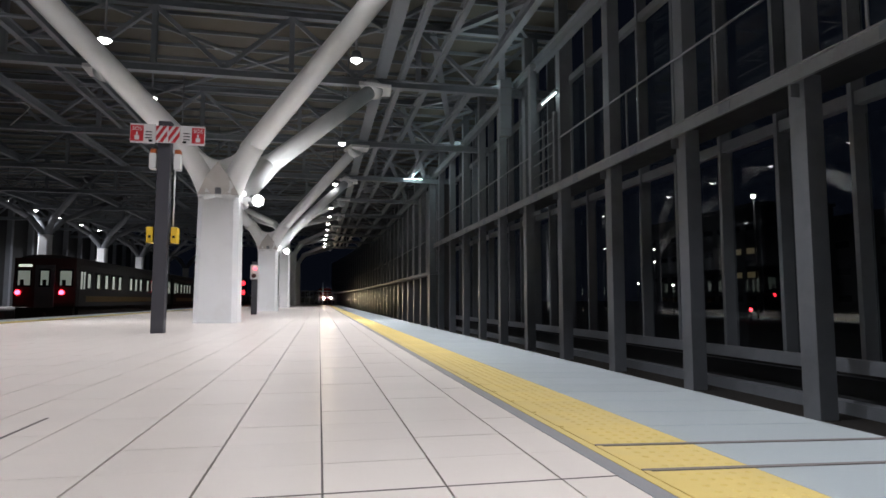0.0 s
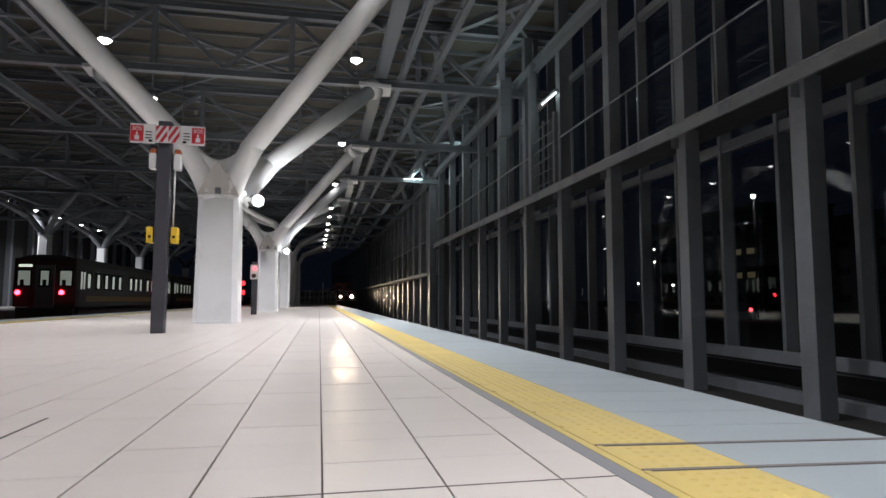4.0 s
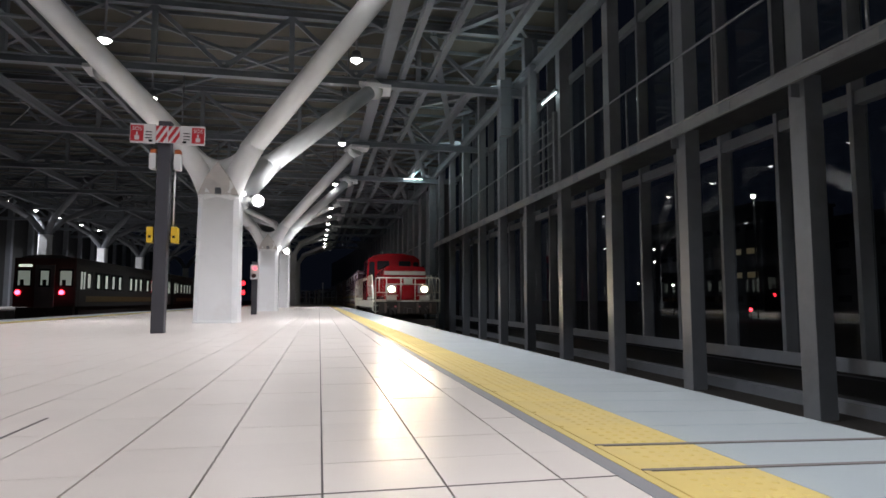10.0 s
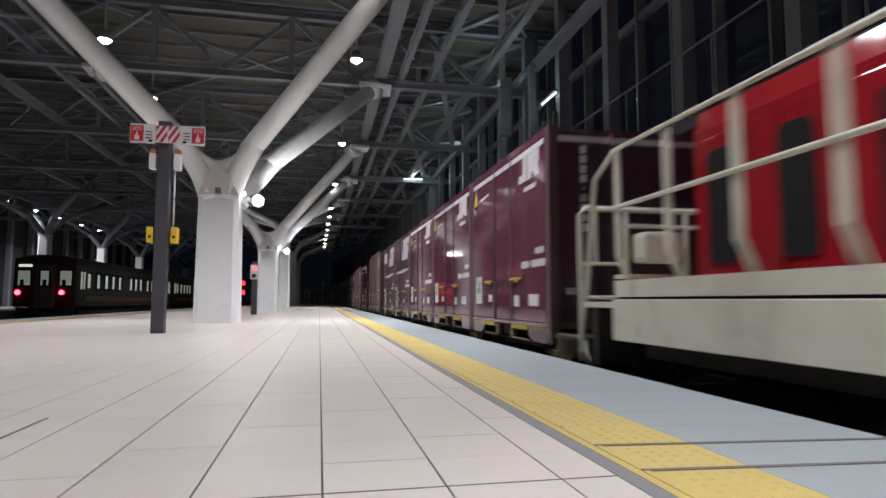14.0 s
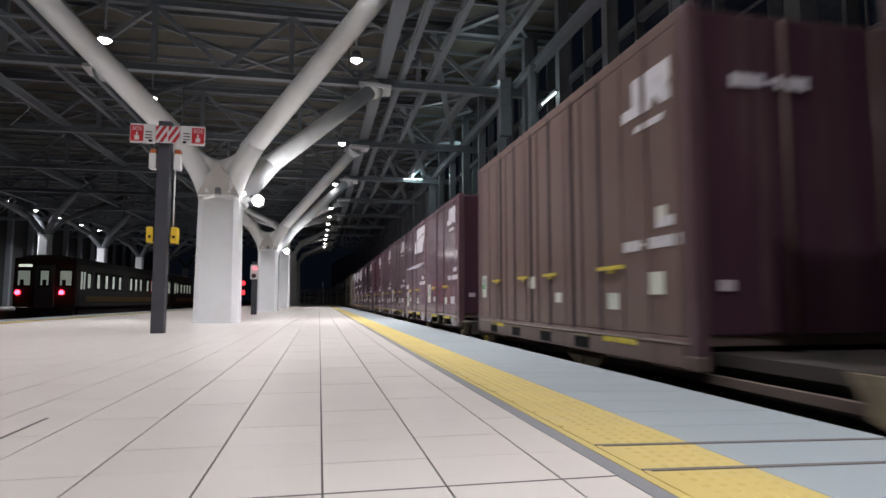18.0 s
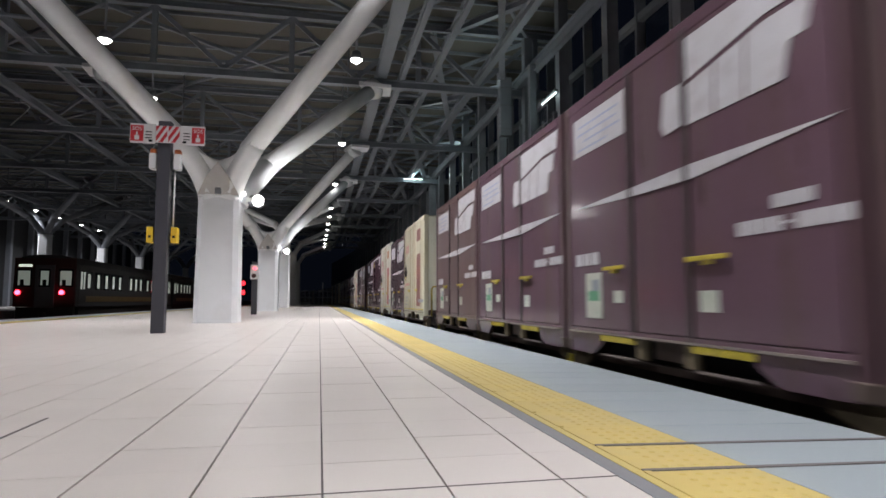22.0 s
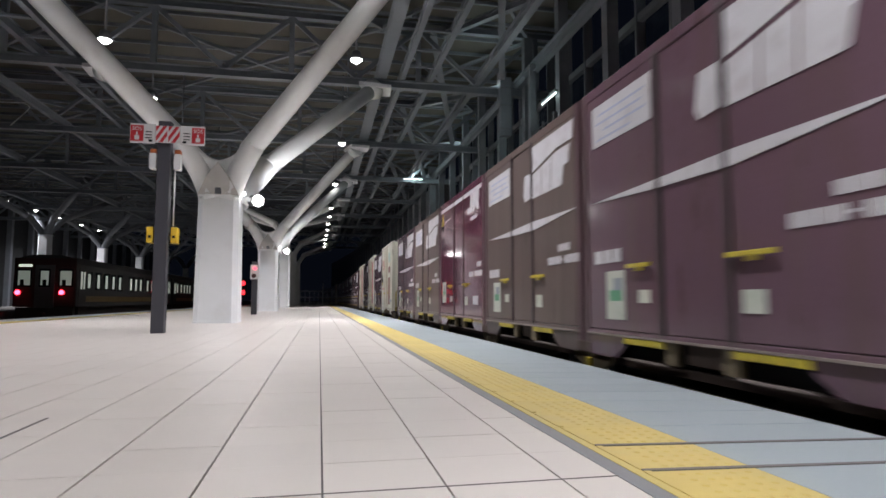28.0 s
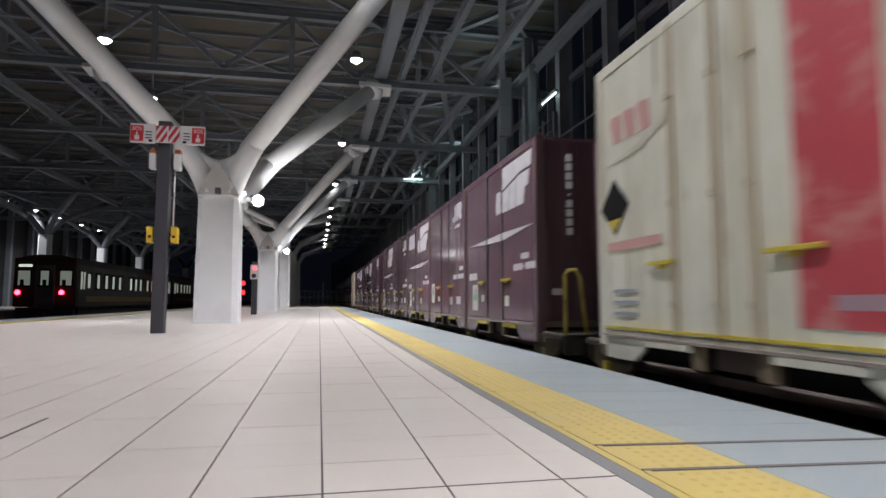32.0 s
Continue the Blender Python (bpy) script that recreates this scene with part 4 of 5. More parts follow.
    for k in range(n):
        if n > 5 and k == n // 2 + seed % 2:
            prism(bm, [(y, z + CON_Z) for y, z in rect(y0 + (k + 0.25) * step, y0 + (k + 0.75) * step, z0 + 0.4 * (z1 - z0), z0 + 0.6 * (z1 - z0))], "x", -CON_W / 2 - 0.0015, -CON_W / 2 + 0.004)
            continue
        prism(bm, [(y, z + CON_Z) for y, z in rect(y0 + k * step, y0 + (k + 0.82) * step, z0, z1)], "x", -CON_W / 2 - 0.0015, -CON_W / 2 + 0.004)
    part("writing_bar", bm, M_MARK, parent)


def emblem(c, y0, y1, z0, z1):
    """A white mark of plain block shapes, with its underline."""
    w, h = y1 - y0, z1 - z0
    q = lambda *uv: [(y1 - u * w, z0 + v * h) for u, v in uv]
    mark("emblem", c, q((0.0, 0.0), (0.40, 0.0), (0.40, 1.0), (0.24, 1.0), (0.24, 0.30), (0.0, 0.30)), M_MARK)
    mark("emblem", c, q((0.46, 0.0), (0.60, 0.0), (0.66, 0.32), (0.82, 0.0), (1.0, 0.0), (0.94, 0.42), (1.0, 0.55), (1.0, 1.0), (0.46, 1.0)), M_MARK)
    mark("emblem_underline", c, q((0.25, -0.42), (0.8, -0.42), (0.85, -0.25), (0.3, -0.25)), M_MARK)


def block_logo(c):
    """The large white block emblem, as plain shapes with a slanting cut."""
    mark("block_emblem", c, [(1.42, 1.98), (0.62, 2.10), (0.18, 2.10), (0.14, 2.30), (1.42, 2.30)], M_MARK)
    mark("block_emblem", c, [(1.42, 1.94), (1.11, 1.986), (1.13, 1.64), (1.42, 1.64)], M_MARK)
    mark("block_emblem", c, [(1.085, 1.99), (0.80, 2.032), (0.82, 1.64), (1.10, 1.64)], M_MARK)
    mark("block_emblem", c, [(0.775, 2.036), (0.62, 2.06), (0.24, 2.06), (0.30, 1.86), (0.42, 1.86), (0.48, 1.64), (0.795, 1.64)], M_MARK)
    mark("block_emblem", c, [(1.50, 1.66), (1.72, 1.64), (1.77, 1.72), (1.72, 1.98), (1.50, 1.98)], M_MARK)


def green_label(c, y0, y1, z0, z1):
    o = mark("label_sheet", c, rect(y0, y1, z0, z1), M_STICKER)
    h = z1 - z0
    mark("green_print", c, rect(y0 + 0.05, y1 - 0.06, z0 + h * 0.38, z0 + h * 0.60), M_GREEN, x=-CON_W / 2 - 0.001)
    mark("blue_print", c, rect(y0 + 0.04, y1 - 0.14, z0 + h * 0.60, z0 + h * 0.85), M_BLUEGREY, x=-CON_W / 2 - 0.001)
    return o


def build_container(style):
    body, frame_m = {"plum": (M_PLUM, M_PLUM), "maroon": (M_MAROON, M_MAROON), "brown": (M_BROWN, M_BROWN), "rust": (M_RUSTPLUM, M_RUSTPLUM), "dusty": (M_DUSTY, M_DUSTY), "cream": (M_CREAM, M_CREAM), "white": (M_CWHITE, M_CWHITE)}[style["body"]]
    length = style.get("length", CON_L)
    c = thing("freight_container", style["label"], "container", style.get("group", "freight containers"))
    w, h, z = CON_W / 2, CON_H + (0.13 if style["kind"] in "CD" else 0.0), CON_Z
    ribs = style["doors"]
    part("core", bm_box(-w + 0.05, w - 0.05, 0.05, length - 0.05, z + 0.02, z + h - 0.05), M_RUST_GAPSHADE, c)
    # side panels stand proud of the recessed door leaves
    edges = [0.12] + list(ribs) + [length - 0.12]
    for s in (-1, 1):
        if s > 0:
            part("side_panel", bm_box(w - 0.055, w - 0.01, 0.12, length - 0.12, z + 0.085, z + h - 0.11, bevel=0.006), body, c)
            part("bottom_rail", bm_box(w - 0.06, w, 0.12, length - 0.12, z - 0.12, z + 0.08, bevel=0.006), frame_m, c)
            part("top_rail", bm_box(w - 0.09, w, 0.12, length - 0.12, z + h - 0.11, z + h, bevel=0.012), frame_m, c)
            for y in ribs:
                part("lock_rod", bm_box(w - 0.028, w + 0.004, y - 0.035, y + 0.035, z + 0.05, z + h - 0.06), frame_m, c)
            continue
        for k, (a, b) in enumerate(zip(edges, edges[1:])):
            xa, xb = sorted((s * (w - 0.004 - (0.006 if k % 2 else 0.0)), s * (w - 0.055)))
            part("side_panel" if k % 2 == 0 else "door_leaf", bm_box(xa, xb, a + (0.045 if k else 0.012), b - (0.045 if k < len(edges) - 2 else 0.012), z + 0.085, z + h - 0.11, bevel=0.006), body, c)
        for y in ribs:
            rod = part("lock_rod", bm_box(s * (w - 0.012) - 0.016, s * (w - 0.012) + 0.016, y - 0.035, y + 0.035, z + 0.05, z + h - 0.06, bevel=0.008), M_CROD if style["kind"] == "C" else M_ROD, c)
            for zz in (0.32, 1.1, 1.95) if style["kind"] == "C" else ():
                part("rod_guide", bm_box(s * (w + 0.006) - 0.006, s * (w + 0.006) + 0.006, y - 0.05, y + 0.05, z + zz - 0.025, z + zz + 0.025), M_CROD, rod)
        part("top_rail", bm_box(s * (w - 0.045) - 0.045, s * (w - 0.045) + 0.045, 0.12, length - 0.12, z + h - 0.11, z + h, bevel=0.012), frame_m, c)
        part("bottom_rail", bm_box(s * (w - 0.03) - 0.03, s * (w - 0.03) + 0.03, 0.12, length - 0.12, z + 0.026, z + 0.08, bevel=0.006), frame_m, c)
        part("sill_edge", bm_box(s * (w + 0.0) - 0.014, s * (w + 0.0) + 0.014, 0.1, length - 0.1, z + 0.03, z + 0.048), M_SILL, c, "scuffed pale edge along the sill")
        for e, g in ((0.0, 1), (length, -1)):
            q = lambda v: e + g * v
            bm = bmesh.new()
            prism(bm, [(q(0.11), z + 0.027), (q(0.84), z + 0.027), (q(0.80), z - 0.06), (q(0.62), z - 0.165), (q(0.11), z - 0.165)], "x", s * (w - 0.02) - 0.015, s * (w - 0.02) + 0.015)
            part("skirt_plate", bm, frame_m, c)
            y0, y1 = sorted((q(0.82), q(1.44)))
            part("pocket_rim", bm_box(s * (w - 0.01) - 0.022, s * (w - 0.01) + 0.022, y0, y1, z - 0.028, z + 0.027, bevel=0.006), body if style["kind"] == "C" else M_YELBAR, c, "" if style["kind"] == "C" else "yellow rim over a fork pocket")
            part("fork_pocket_shade", bm_box(s * (w - 0.14) - 0.008, s * (w - 0.14) + 0.008, y0 - 0.2, y1 + 0.1, z - 0.15, z + 0.02), M_BLACKPAINT_SHADE, c)
            part("pocket_strap", bm_box(s * (w - 0.03) - 0.02, s * (w - 0.03) + 0.02, y0, y1, z - 0.165, z - 0.148), M_SILL, c)
            y0, y1 = sorted((q(1.43), q(1.57)))
            part("pocket_post", bm_box(s * (w - 0.04) - 0.03, s * (w - 0.04) + 0.03, y0, y1, z - 0.15, z + 0.024, bevel=0.01), M_TAN, c)
        part("floor_beam", bm_box(s * (w - 0.11) - 0.02, s * (w - 0.11) + 0.02, 1.6, length - 1.6, z - 0.13, z + 0.02), M_RUST_GAPSHADE, c)
    for x in (-w + 0.06, w - 0.06):
        for y in (0.06, length - 0.06):
            sx, sy = (1 if x > 0 else -1), (1 if y > 1 else -1)
            for zz in (z - 0.16,):
                part("corner_casting", bm_box(min(x - 0.055, x + sx * 0.066), max(x + 0.055, x + sx * 0.066), y - 0.066, y + 0.066, zz, zz + 0.11, bevel=0.012), M_RUST_GAPSHADE, c)
            part("corner_post", bm_box(x - 0.06, x + 0.06, y - 0.06, y + 0.06, z - 0.15, z + h, bevel=0.014), frame_m if style["kind"] == "C" else M_POSTPLUM, c)
    for y0, y1 in ((0.02, 0.06), (length - 0.06, length - 0.02)):
        part("end_panel", bm_box(-w + 0.12, w - 0.12, y0, y1, z + 0.1, z + h - 0.05, bevel=0.01), M_CEND if style["kind"] == "C" else M_ENDPLUM_SHADED, c)
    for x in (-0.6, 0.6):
        part("end_rib", bm_box(x - 0.05, x + 0.05, 0.0, 0.02, z + 0.12, z + h - 0.1), M_CEND if style["kind"] == "C" else M_ENDPLUM_SHADED, c)
    part("roof", bm_box(-w + 0.08, w - 0.08, 0.08, length - 0.08, z + h - 0.05, z + h - 0.012), body, c)
    # writing on the leading end, down the panel or across it
    if style.get("end") == "down":
        for k in range(9):
            a, wide = 2.12 - k * 0.118, 0.012 if k == 4 else 0.038
            part("end_writing", bm_box(-0.78 - wide, -0.78 + wide, -0.004, 0.0185, z + a + (0.03 if k == 4 else 0.0), z + a + (0.055 if k == 4 else 0.088)), M_MARK, c)
    elif style["kind"] == "D" or style.get("end") == "across":
        for k in range(7):
            a, tall = -0.86 + k * 0.098, 0.014 if k == 3 else 0.05
            part("end_writing", bm_box(a, a + 0.075, -0.004, 0.0185, z + 2.01 - tall, z + 2.01 + tall), M_MARK, c)
    part("end_plate", bm_box(-1.02, -0.9, -0.004, 0.0185, z + 0.42, z + 0.5), M_FADEDMARK if style["kind"] != "C" else M_CEND, c)
    for x in (-0.42, 0.42):
        bm = bmesh.new()
        tube(bm, [(x, -0.015, z + 0.08), (x, -0.015, z + h - 0.08)], 0.018, 8)
        part("end_lock_rod", bm, frame_m, c)
    k = style["kind"]
    if k in "AD":
        e0 = 0.32 if k == "A" else 0.22
        emblem(c, e0, e0 + 0.78, 1.92, 2.25)
        bars("serial_bars", c, 0.15, 1.04, 0.77, 0.86, 9, 5)
        bars("class_bars", c, 0.2, 0.5, 0.93, 1.01, 3, 6)
    if k == "A":
        green_label(c, 3.05, 3.39, 0.30, 0.74)
        mark("notice", c, rect(0.40, 0.75, 0.28, 0.43), M_MARK)
    if k == "D":
        n = 0
        while 0.2 + n * 0.43 < length - 0.2:
            y = 0.2 + n * 0.43
            if all(abs(y - r) > 0.09 for r in ribs):
                part("corrugation", bm_box(-w - 0.006, -w + 0.02, y - 0.03, y + 0.03, z + 0.1, z + h - 0.13, bevel=0.005), body, c)
            n += 1
        part("lower_rail", bm_box(-w - 0.008, -w + 0.03, 0.14, length - 0.14, z - 0.15, z + 0.022, bevel=0.008), body, c)
        for a in (1.75, 2.75, 3.85, 4.9):
            pocket = part("fork_pocket_mouth", bm_box(-w - 0.012, -w - 0.009, a, a + 0.34, z - 0.12, z - 0.01), M_BLACKPAINT_SHADE, c)
            part("pocket_rim", bm_box(-w - 0.016, -w - 0.009, a - 0.02, a + 0.36, z - 0.006, z + 0.016), M_TAN, pocket)
        green_label(c, length - 0.5, length - 0.2, 0.4, 0.75)
        mark("notice", c, rect(0.34, 0.48, 1.0, 1.1), M_STICKER)
        mark("notice", c, rect(0.40, 0.66, 0.40, 0.58), M_STICKER)
        mark("notice", c, rect(3.3, 3.5, 0.5, 0.65), M_STICKER)
    if k == "B":
        block_logo(c)
        mark("wedge_stripe", c, [(0.08, 1.33), (1.4, 1.235), (2.3, 1.25), (3.46, 1.30), (2.3, 1.325), (1.4, 1.345)], M_MARK)
        bars("serial_bars", c, 0.05, 0.94, 0.76, 0.85, 9, 8)
        bars("class_bars", c, 0.3, 0.62, 0.90, 0.98, 3, 9)
        if style.get("panel", True):
            mark("slogan_panel", c, rect(2.36, 3.43, 1.84, 2.24), M_MARK)
            for a, b, za in ((2.46, 3.30, 2.13), (2.5, 3.36, 2.05), (2.44, 3.2, 1.97), (2.7, 3.36, 1.89)):
                mark("slogan_line", c, rect(a, b, za, za + 0.022), M_SLOGAN, x=-CON_W / 2 - 0.001)
        bars("notice_bars", c, 2.92, 3.46, 0.70, 0.82, 3, 10)
        green_label(c, 2.86, 3.2, 0.18, 0.62)
    if k in "ABD":
        mark("notice", c, rect(1.14, 1.34, 0.27, 0.42), M_STICKER)
        mark("notice", c, rect(2.45, 2.62, 0.33, 0.44), M_STICKER)
    if style.get("topline"):
        for a, b in zip(edges, edges[1:]):
            mark("white_top_line", c, rect(a + 0.04, b - 0.04, 2.255, 2.325), M_MARK)
        part("white_top_line", bm_box(-w + 0.125, w - 0.125, -0.004, 0.0195, z + 2.255, z + 2.325), M_MARK, c)
        mark("warning_triangle", c, [(3.52, 1.97), (3.28, 1.97), (3.38, 2.24)], M_YELBAR)
        mark("dark_triangle", c, [(3.46, 1.965), (3.30, 1.965), (3.37, 1.83)], M_BLACKPAINT_SHADE)
        mark("thin_arrow", c, [(3.1, 2.0), (2.6, 2.03), (2.6, 2.06), (3.1, 2.03)], M_MARK)
    if k == "C":
        band = style["band"]
        for a, b, m in band:
            mark("side_band", c, rect(0.64, 1.22, a, b), m)
        mark("diamond", c, [(3.62, 1.20), (3.36, 0.95), (3.10, 1.20), (3.36, 1.46)], M_BLACKPAINT_SHADE)
        mark("diamond_tip", c, [(3.49, 1.08), (3.36, 0.97), (3.24, 1.09)], M_YELBAR, x=-CON_W / 2 - 0.001)
        mark("swoosh", c, [(3.5, 1.60), (2.95, 1.63), (2.5, 1.76), (2.44, 1.90), (2.6, 1.78), (3.0, 1.68)], style["swoosh"])
        for n in range(3):
            mark("faded_letter_block", c, [(2.72 + n * 0.24, 1.78), (2.86 + n * 0.24, 1.78), (2.92 + n * 0.24, 1.98), (2.90 + n * 0.24, 2.04), (2.74 + n * 0.24, 2.02)], M_PALEPINK)
        mark("red_writing_bar", c, rect(2.6, 3.5, 0.80, 0.88), M_PALEPINK)
        mark("blue_stripe", c, rect(0.14, 0.98, 0.30, 0.38), M_BLUEGREY)
        for n in range(3):
            mark("text_bar", c, rect(3.0, 3.4, 0.42 - n * 0.1, 0.45 - n * 0.1), M_BLUEGREY)
        bm = bmesh.new()
        box(bm, -w - 0.012, -w + 0.01, 0.14, length - 0.14, z + 0.10, z + 0.122)
        part("sill_line", bm, style.get("sill", M_YELBAR), c)
    for a, b in ((1.02, 1.46), (2.41, 2.78)) if length < 5 else ((1.0, 1.5), (2.55, 2.95), (3.5, 3.9), (4.7, 5.1)):
        bm = bmesh.new()
        box(bm, -w - 0.03, -w - 0.008, a, b, z + 0.63, z + 0.665, bevel=0.006)
        box(bm, -w - 0.02, -w + 0.03, (a + b) / 2 - 0.05, (a + b) / 2 + 0.05, z + 0.60, z + 0.64)
        part("door_handle", bm, M_YELBAR, c, "yellow lock handle")
    return c


TWO = (1.47, 2.29)
PURPLE_A = "plum steel freight container with a white mark"
STYLES = {
    "A1": dict(kind="A", body="plum", doors=TWO, label="dull plum steel freight container with a white mark", end="down"),
    "A2": dict(kind="A", body="maroon", doors=TWO, topline=True, label="maroon steel freight container with a white line at its top", end="down"),
    "A4": dict(kind="A", body="maroon", doors=TWO, label="glossy maroon steel freight container with a white mark", end="down"),
    "B1": dict(kind="B", body="plum", doors=TWO, label="plum freight container with white block emblem and wedge stripe", end="down"),
    "B2": dict(kind="B", body="brown", doors=TWO, label="faded brown freight container with white emblem and wedge stripe", end="down"),
    "B3": dict(kind="B", body="plum", doors=TWO, panel=False, label="plum freight container with white emblem and wedge stripe", end="down"),
    "A3": dict(kind="A", body="plum", doors=TWO, label="dull plum steel freight container with a white mark", end="across"),
    "B4": dict(kind="B", body="dusty", doors=TWO, label="dusty brownish plum freight container with white emblem", end="down"),
    "C1": dict(kind="C", body="cream", doors=(1.57, 1.92, 2.44), band=((1.98, 2.3, M_BANDMAROON), (0.2, 1.62, M_BANDMAROON)), swoosh=M_STICKER, label="weathered cream freight container with a dull maroon band"),
    "C2": dict(kind="C", body="white", doors=(1.57, 1.92, 2.44), band=((2.0, 2.3, M_BANDORANGE), (1.3, 1.62, M_BANDRED), (0.55, 1.3, M_BANDORANGE), (0.2, 0.55, M_BANDRED)), swoosh=M_BANDRED,
               label="white freight container with red and orange band"),
    "C3": dict(kind="C", body="white", doors=(1.57, 1.92, 2.44), band=((0.2, 2.3, M_BANDRED),), swoosh=M_CWHITE, label="white freight container with a worn red band"),
    "C4": dict(kind="C", body="white", doors=(1.57, 1.92, 2.44), band=((1.84, 2.2, M_TEAL), (1.42, 1.66, M_BANDMAROON), (0.2, 1.24, M_BANDMAROON)), swoosh=M_BANDRED, sill=M_CWHITE, label="white freight container with a dull red band"),
    "D": dict(kind="D", body="rust", doors=(1.5, 2.15, 2.8, 3.45, 4.1, 4.75), length=6.03, label="long faded brown ribbed freight container with a white mark"),
}
TRAIN = [["A2", "A2", "A2", "B3", "B1"], ["D", "A2", "D"], ["A1", "B3", "A1", "A1", "A1"], ["A1", "A1", "B1", "B1", "B1"], ["C1", "B1", "C1", "A2", "B1"],
         ["B2", "A1", "C2", "B1", "B1"], ["B1", "B2", "A2", "B2", "B1"], ["C4", "B1", "C3", "A1", "C3"], ["B3", "A1", "B1", "A1", "B3"], ["A1", "B1", "A1", "B1", "A1"],
         ["C3", "A1", "B1", "A1", "A1"], ["B1", "B1", "A1", "A2", "A1"]]
TRAIN[4][2] = "C2"
TRAIN[2][4] = "A4"
TRAIN[3][0] = "A3"
TRAIN[3][4] = "B4"


def wheelset(t, y, r, half, name="wheel"):
    for s in (-1, 1):
        bm = bmesh.new()
        tube(bm, [(s * 0.50, y, r), (s * 0.53, y, r), (s * 0.63, y, r)], r, 24)
        w = part(name, bm, M_RAIL, t)
        bm = bmesh.new()
        tube(bm, [(s * 0.64, y, r), (s * 0.80, y, r)], 0.11, 10)
        part("axle_box", bm, M_BLACK, w)


def build_wagon(yellow, rail):
    t = thing("flat_wagon", "dirty dark steel container flat wagon", "wagon", "container flat wagons")
    L = 18.95
    part("deck", bm_box(-1.05, 1.05, 0.05, L - 0.05, 0.87, 0.955), M_BLACK, t)
    part("centre_sill", bm_box(-0.25, 0.25, 0.0, L, 0.55, 0.86), M_BLACK, t)
    for s in (-1, 1):
        bm = bmesh.new()
        prism(bm, [(0.1, 0.95), (0.1, 0.78), (5.0, 0.74), (6.2, 0.52), (L - 6.2, 0.52), (L - 5.0, 0.74), (L - 0.1, 0.78), (L - 0.1, 0.95)], "x", s * 0.86 - 0.04, s * 0.86 + 0.04)
        part("side_sill", bm, M_BLACK, t, "fish-bellied side sill")
        for k in range(6):
            y = 0.02 + k * 3.752
            bm = bmesh.new()
            y = min(y, L - 0.25)
            prism(bm, [(y - 0.5, 0.955), (y + 0.55, 0.955), (y + 0.42, 0.72), (y + 0.2, 0.66), (y - 0.15, 0.66), (y - 0.35, 0.72)], "x", s * 1.12 - 0.025, s * 1.12 + 0.025)
            part("twist_lock_bracket", bm, M_TAN, t)
            part("lock_lever", bm_box(s * 1.17 - 0.02, s * 1.17 + 0.02, y + 0.02, y + 0.12, 0.64, 0.76, bevel=0.008), M_YELBAR if k % 2 else M_TAN, t)
        part("deck_edge", bm_box(s * 1.08 - 0.03, s * 1.08 + 0.03, 0.1, L - 0.1, 0.74, 0.80), M_RUST_GAPSHADE, t)
    for y in (2.5, L - 2.5):
        b = part("bogie_frame", bm_box(-0.98, 0.98, y - 1.3, y + 1.3, 0.34, 0.58, bevel=0.05), M_BLACK, t)
        for s in (-1, 1):
            bm = bmesh.new()
            prism(bm, [(y - 1.35, 0.5), (y - 1.1, 0.34), (y - 0.5, 0.28), (y + 0.5, 0.28), (y + 1.1, 0.34), (y + 1.35, 0.5), (y + 1.1, 0.64), (y - 1.1, 0.64)], "x", s * 0.93 - 0.06, s * 0.93 + 0.06)
            part("side_frame", bm, M_RUST_GAPSHADE, b)
            for k in (-0.18, 0, 0.18):
                bm = bmesh.new()
                tube(bm, [(s * 0.95, y + k, 0.36), (s * 0.95, y + k, 0.62)], 0.07, 10)
                part("spring", bm, M_BLACK, b)
        for a in (-0.95, 0.95):
            wheelset(t, y + a, 0.40, 1.0)
    for y, s in ((-0.62, -1), (L + 0.15, 1)):
        part("end_beam", bm_box(-1.15, 1.15, y, y + 0.12, 0.72, 0.95, bevel=0.01), M_BLACK, t)
        part("end_step", bm_box(-1.2, 1.2, min(y, y - s * 0.55), max(y, y - s * 0.55) + 0.1, 0.90, 0.94), M_BLACK, t)
        x = -1.1
        if s < 0 and rail:
            bm = bmesh.new()
            tube(bm, [(x + 0.12, y + 0.06, 0.94), (x + 0.12, y + 0.06, 1.86), (x + 0.17, y + 0.06, 1.92), (x + 0.95, y + 0.06, 1.92), (x + 1.0, y + 0.06, 1.86), (x + 1.0, y + 0.06, 0.94)], 0.019, 8)
            part("end_handrail", bm, M_RUST_GAPSHADE, t)
            bm = bmesh.new()
            tube(bm, [(x + 0.12, y + 0.06, 1.45), (x + 1.0, y + 0.06, 1.45)], 0.015, 8)
            part("end_handrail_bar", bm, M_RUST_GAPSHADE, t)
        if s < 0 and yellow:
            bm = bmesh.new()
            tube(bm, [(x - 0.05, y + 0.03, 0.94), (x - 0.05, y + 0.03, 1.62), (x - 0.01, y + 0.03, 1.67), (x + 0.08, y + 0.03, 1.68), (x + 0.13, y + 0.03, 1.6), (x + 0.2, y + 0.03, 0.94)], 0.022, 8)
            part("end_handrail", bm, M_DULLYEL, t, "dull yellow bent handrail")
        bm = bmesh.new()
        tube(bm, [(0, y, 0.78), (0, y + s * 0.25, 0.78)], 0.13, 10)
        part("coupler", bm, M_BLACK, t)
    bm = bmesh.new()
    box(bm, -0.9, 0.2, 7.5, 8.6, 0.3, 0.55, bevel=0.03)
    part("brake_tank", bm, M_BLACK, t)
    bm = bmesh.new()
    tube(bm, [(-0.8, 10.5, 0.35), (-0.8, 11.6, 0.35)], 0.17, 14)
    part("air_reservoir", bm, M_BLACK, t)
    return t


def kinked_post(bm, y, z0, z1, x):
    """A flat railing post that bows outward low down."""
